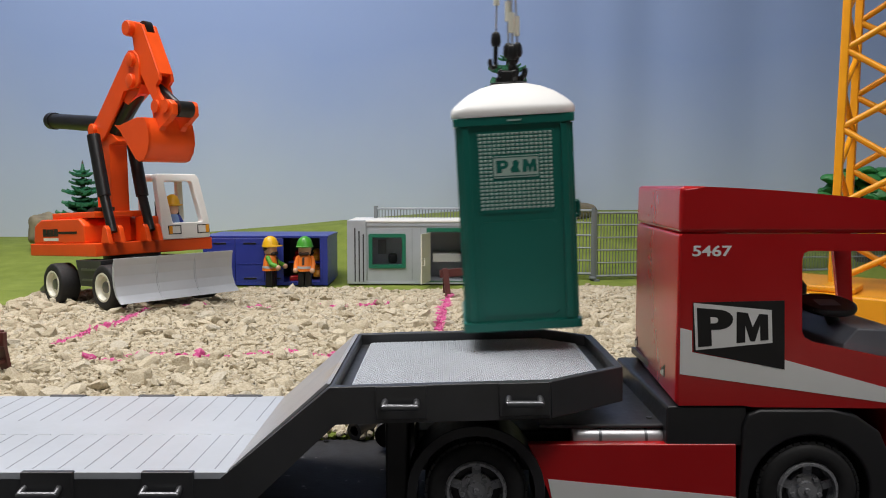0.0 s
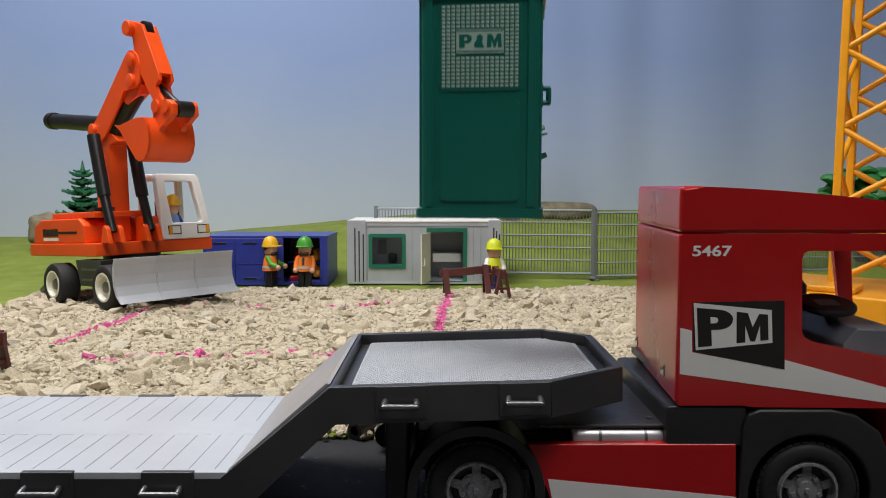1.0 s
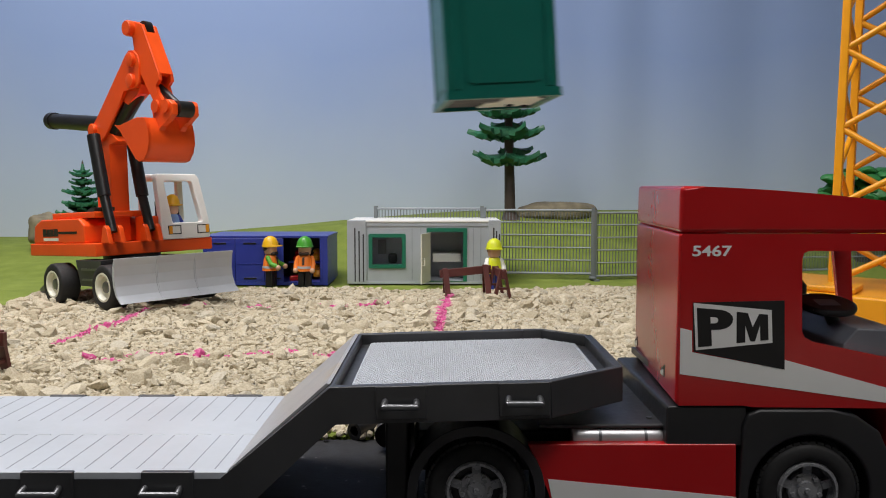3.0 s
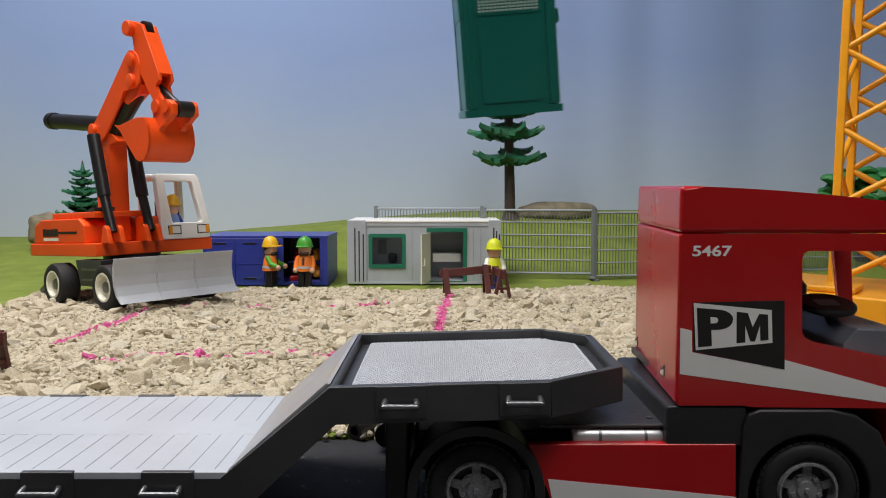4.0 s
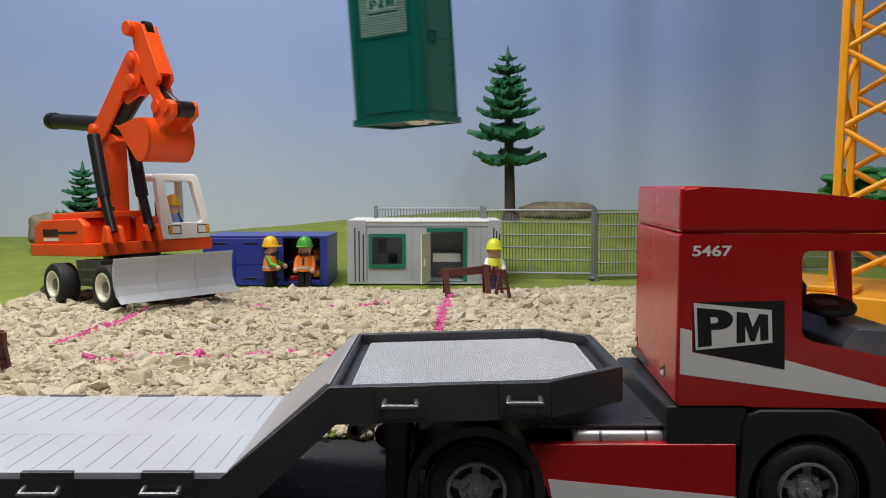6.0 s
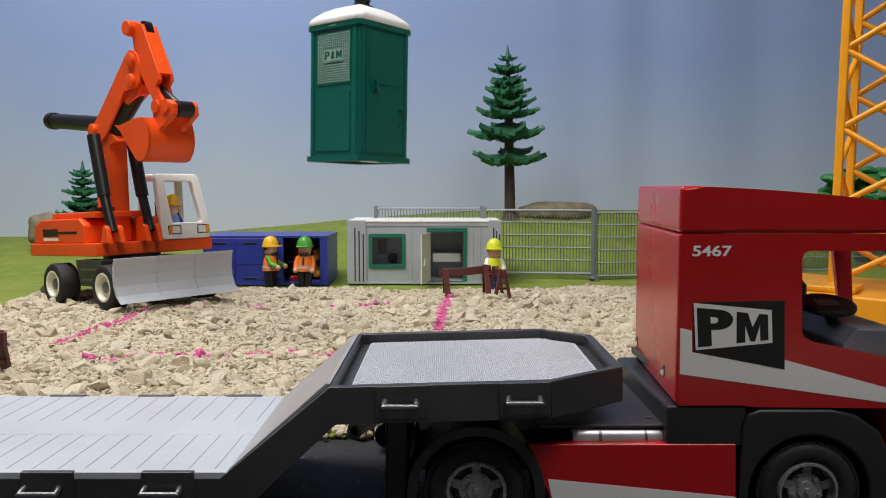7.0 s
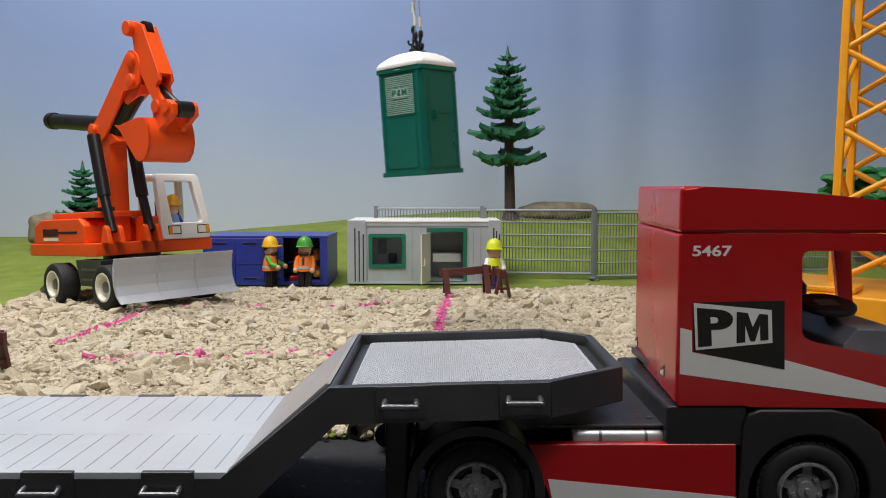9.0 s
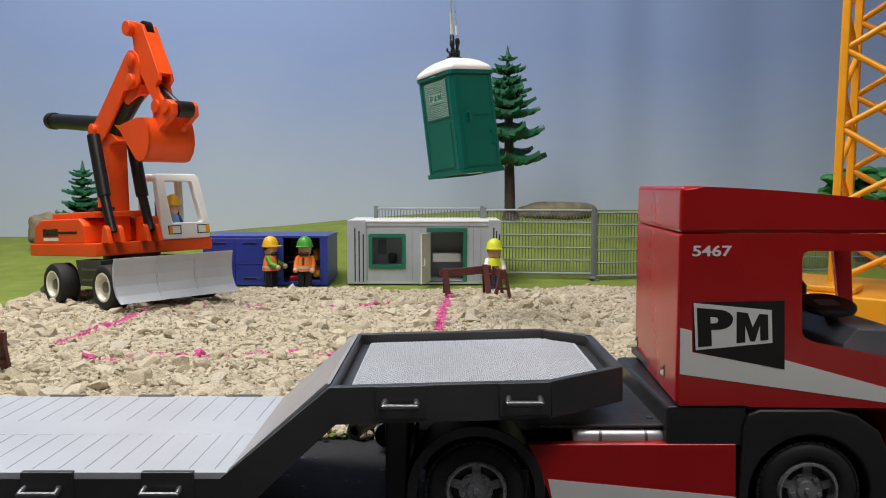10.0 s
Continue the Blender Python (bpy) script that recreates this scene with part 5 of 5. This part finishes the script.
build_figure(spot(-26.6, 121.6, 0, 0, 0, 78), HELMET_YELLOW, VEST, plastic("sleeve_green_plastic", (0.10, 0.36, 0.03), 0.45), BLACK, "bearded toy worker with yellow helmet and orange vest", 0.45, False, True)
build_figure(spot(-21.2, 121.0, 0, 0, 0, -4), plastic("helmet_green_plastic", (0.06, 0.33, 0.03), 0.35), VEST, VEST, BLACK, "toy worker with green helmet and open orange jacket", 0.0, False, True)
build_figure(spot(7.8, 120.2, -0.3, 0, 0, 6), LEMON, LEMON, WHITE, BLUE, "toy worker with lemon helmet and lemon vest", 0.3)
build_figure(spot(-37.6, 110.0, 6.9, 0, 0, 48) @ Matrix.Diagonal((0.85, 0.85, 0.95, 1)), HELMET_YELLOW, plastic("shirt_blue_plastic", (0.20, 0.34, 0.62), 0.45), BLUE, BLUE, "toy driver with yellow helmet in the excavator cab", 0.2, True)


# ---- what moves: the toilet swings on the crane rope while the trolley carries it off ----
# seconds; the roof's crown x, y, z in centimetres; pitch, lean and turn in degrees
SWING = (
    (0.00, 3.48, 42.43, 20.22, 3.0, -3.3, -1.1),
    (0.10, 4.49, 44.08, 20.68, 5.2, -4.9, -3.1),
    (0.20, 5.70, 44.92, 21.41, 6.9, -7.0, -4.8),
    (0.30, 6.23, 45.66, 21.54, 8.3, -8.2, -6.1),
    (0.40, 6.41, 46.09, 22.53, 8.6, -7.9, -6.9),
    (0.50, 6.00, 45.14, 23.03, 7.5, -6.8, -7.1),
    (0.60, 5.09, 44.14, 23.53, 6.0, -4.9, -6.9),
    (0.70, 4.38, 43.56, 23.97, 4.6, -3.2, -7.0),
    (0.80, 3.08, 42.43, 24.79, 2.9, -1.8, -7.1),
    (0.90, 2.46, 41.79, 25.22, 1.4, -0.4, -7.2),
    (1.00, 2.11, 40.93, 25.92, 0.2, 0.1, -7.1),
    (1.10, 2.29, 41.29, 26.39, -0.1, -0.1, -6.5),
    (1.20, 3.18, 42.32, 26.96, 0.5, -0.2, -4.7),
    (1.30, 3.87, 43.11, 27.46, 1.8, -1.9, -1.8),
    (1.40, 5.15, 45.00, 28.26, 3.6, -4.2, 1.4),
    (1.50, 5.83, 46.20, 28.76, 4.4, -5.8, 2.6),
    (1.60, 6.40, 46.58, 29.61, 5.3, -6.6, 3.6),
    (1.70, 6.47, 47.05, 30.12, 5.5, -6.6, 3.9),
    (1.80, 5.76, 47.62, 31.00, 4.4, -5.2, 5.1),
    (1.90, 4.63, 46.09, 31.41, 1.4, -4.2, 6.4),
    (2.00, 3.11, 43.08, 31.88, -0.6, -2.3, 7.1),
    (2.10, 2.24, 40.96, 31.78, -2.7, -0.4, 7.8),
    (2.20, 1.85, 39.87, 31.75, -4.1, 0.8, 8.5),
    (2.30, 1.84, 39.92, 31.75, -3.2, 0.7, 8.8),
    (2.40, 2.52, 40.24, 31.73, -2.1, -1.5, 8.0),
    (2.50, 3.19, 41.62, 31.70, -1.1, -3.1, 8.6),
    (2.60, 4.26, 42.54, 31.61, 1.0, -5.2, 7.9),
    (2.70, 5.17, 44.20, 31.81, 3.2, -8.1, 7.6),
    (3.25, -0.48, 44.32, 31.91, -3.5, 0.3, 6.9),
    (3.80, 3.32, 47.57, 31.95, 1.3, -6.5, 6.2),
    (3.90, 3.67, 49.33, 32.01, 3.1, -5.9, 4.0),
    (4.00, 3.33, 51.31, 32.01, 4.8, -4.6, 2.5),
    (4.10, 2.64, 52.22, 31.94, 4.2, -3.8, 1.2),
    (4.20, 0.90, 52.43, 31.95, 2.9, -2.9, 0.3),
    (4.30, -0.30, 52.29, 31.78, 1.6, -1.5, -0.2),
    (4.40, -1.81, 51.07, 32.00, -0.0, 0.2, -0.8),
    (4.50, -2.64, 49.94, 31.97, -1.8, 0.4, -1.6),
    (4.60, -2.80, 48.74, 32.06, -3.3, -0.1, -2.7),
    (4.70, -2.51, 48.61, 32.00, -3.5, -1.2, -3.7),
    (4.80, -1.66, 49.55, 31.97, -2.2, -3.2, -5.0),
    (4.90, -0.96, 51.75, 32.03, -0.7, -5.1, -6.9),
    (5.00, -0.20, 54.01, 32.06, 1.0, -6.5, -9.3),
    (5.10, -0.08, 55.47, 32.20, 2.8, -7.3, -11.5),
    (5.20, -0.58, 57.12, 32.28, 3.9, -7.1, -14.2),
    (5.30, -1.51, 59.16, 32.35, 4.5, -6.1, -16.3),
    (5.40, -3.19, 60.21, 32.26, 4.1, -4.3, -17.5),
    (5.50, -4.18, 59.41, 32.23, 2.1, -2.4, -17.9),
    (5.60, -5.26, 57.75, 32.16, -0.4, -0.3, -18.8),
    (5.70, -5.58, 56.72, 32.13, -1.8, 0.3, -20.3),
    (6.27, -1.46, 63.71, 31.60, 1.3, -7.1, -30.4),
    (6.80, -6.82, 66.44, 30.56, 0.2, 1.1, -40.5),
    (6.90, -7.11, 66.28, 30.15, -0.4, 1.3, -39.7),
    (7.00, -6.75, 65.76, 29.37, -0.8, 1.0, -39.5),
    (7.10, -6.12, 65.43, 28.92, -1.0, -0.5, -39.4),
    (7.20, -4.75, 66.13, 28.43, -1.2, -2.4, -39.4),
    (7.30, -3.93, 67.54, 28.47, -1.1, -4.1, -39.8),
    (7.40, -2.97, 69.35, 28.46, -0.5, -6.5, -40.4),
    (7.50, -2.64, 70.85, 28.47, -0.4, -7.3, -40.8),
    (7.60, -2.80, 72.70, 28.50, -0.2, -6.6, -40.7),
    (7.70, -3.41, 73.93, 28.53, 0.2, -5.3, -40.1),
    (7.80, -4.55, 74.50, 28.49, 0.3, -3.2, -39.1),
    (7.90, -5.44, 74.75, 28.56, 0.4, -1.6, -38.3),
    (8.00, -6.50, 74.96, 28.49, 0.4, -0.3, -38.0),
    (8.10, -6.79, 74.74, 28.50, 0.4, 0.3, -37.9),
    (8.20, -6.52, 74.25, 28.46, 0.4, 0.0, -38.1),
    (8.30, -5.94, 73.72, 28.44, 0.2, -0.8, -38.3),
    (8.40, -4.52, 73.50, 28.45, -0.1, -2.3, -38.5),
    (8.50, -3.54, 74.02, 28.46, -0.5, -3.7, -38.9),
    (8.60, -2.28, 75.31, 28.48, -0.6, -5.7, -39.3),
    (8.70, -1.77, 77.43, 28.53, -0.5, -6.6, -39.5),
    (8.80, -1.58, 79.85, 28.56, -0.2, -6.8, -39.5),
    (8.90, -1.93, 81.58, 28.59, 0.2, -5.9, -39.2),
    (9.00, -2.82, 82.71, 28.60, 0.5, -3.8, -38.8),
    (9.10, -3.52, 83.20, 28.59, 0.9, -1.9, -38.3),
    (9.20, -4.40, 83.50, 28.63, 1.3, -0.4, -37.8),
    (9.30, -4.70, 83.35, 28.62, 1.5, 0.1, -37.9),
    (9.40, -4.52, 82.94, 28.60, 1.4, -0.0, -38.6),
    (9.50, -3.98, 82.78, 28.58, 1.1, -0.7, -40.0),
    (9.60, -2.70, 83.03, 28.60, 0.5, -2.0, -42.2),
    (9.70, -1.64, 83.86, 28.66, -0.4, -3.9, -45.2),
    (9.80, -0.22, 85.04, 28.72, -1.2, -5.9, -48.5),
    (9.90, 0.58, 86.04, 28.71, -1.7, -6.4, -50.7),
    (10.00, 1.09, 87.10, 28.60, -1.9, -6.9, -51.9),
)


def hung(x, y, z, pitch, lean, turn):
    m = Matrix.Rotation(radians(lean), 4, "Y") @ Matrix.Rotation(radians(pitch), 4, "X") @ Matrix.Rotation(radians(turn), 4, "Z")
    return Matrix.Translation((x * CM, y * CM, z * CM)) @ m


def motions():
    walk(TOILET, [(t, hung(*p) @ spot(0, 0, -12)) for t, *p in SWING])
    walk(HOOK, [(t, hung(x, y, z, pitch * 0.3, lean * 0.3, turn) @ spot(0, 0, 0.34)) for t, x, y, z, pitch, lean, turn in SWING])


motions()
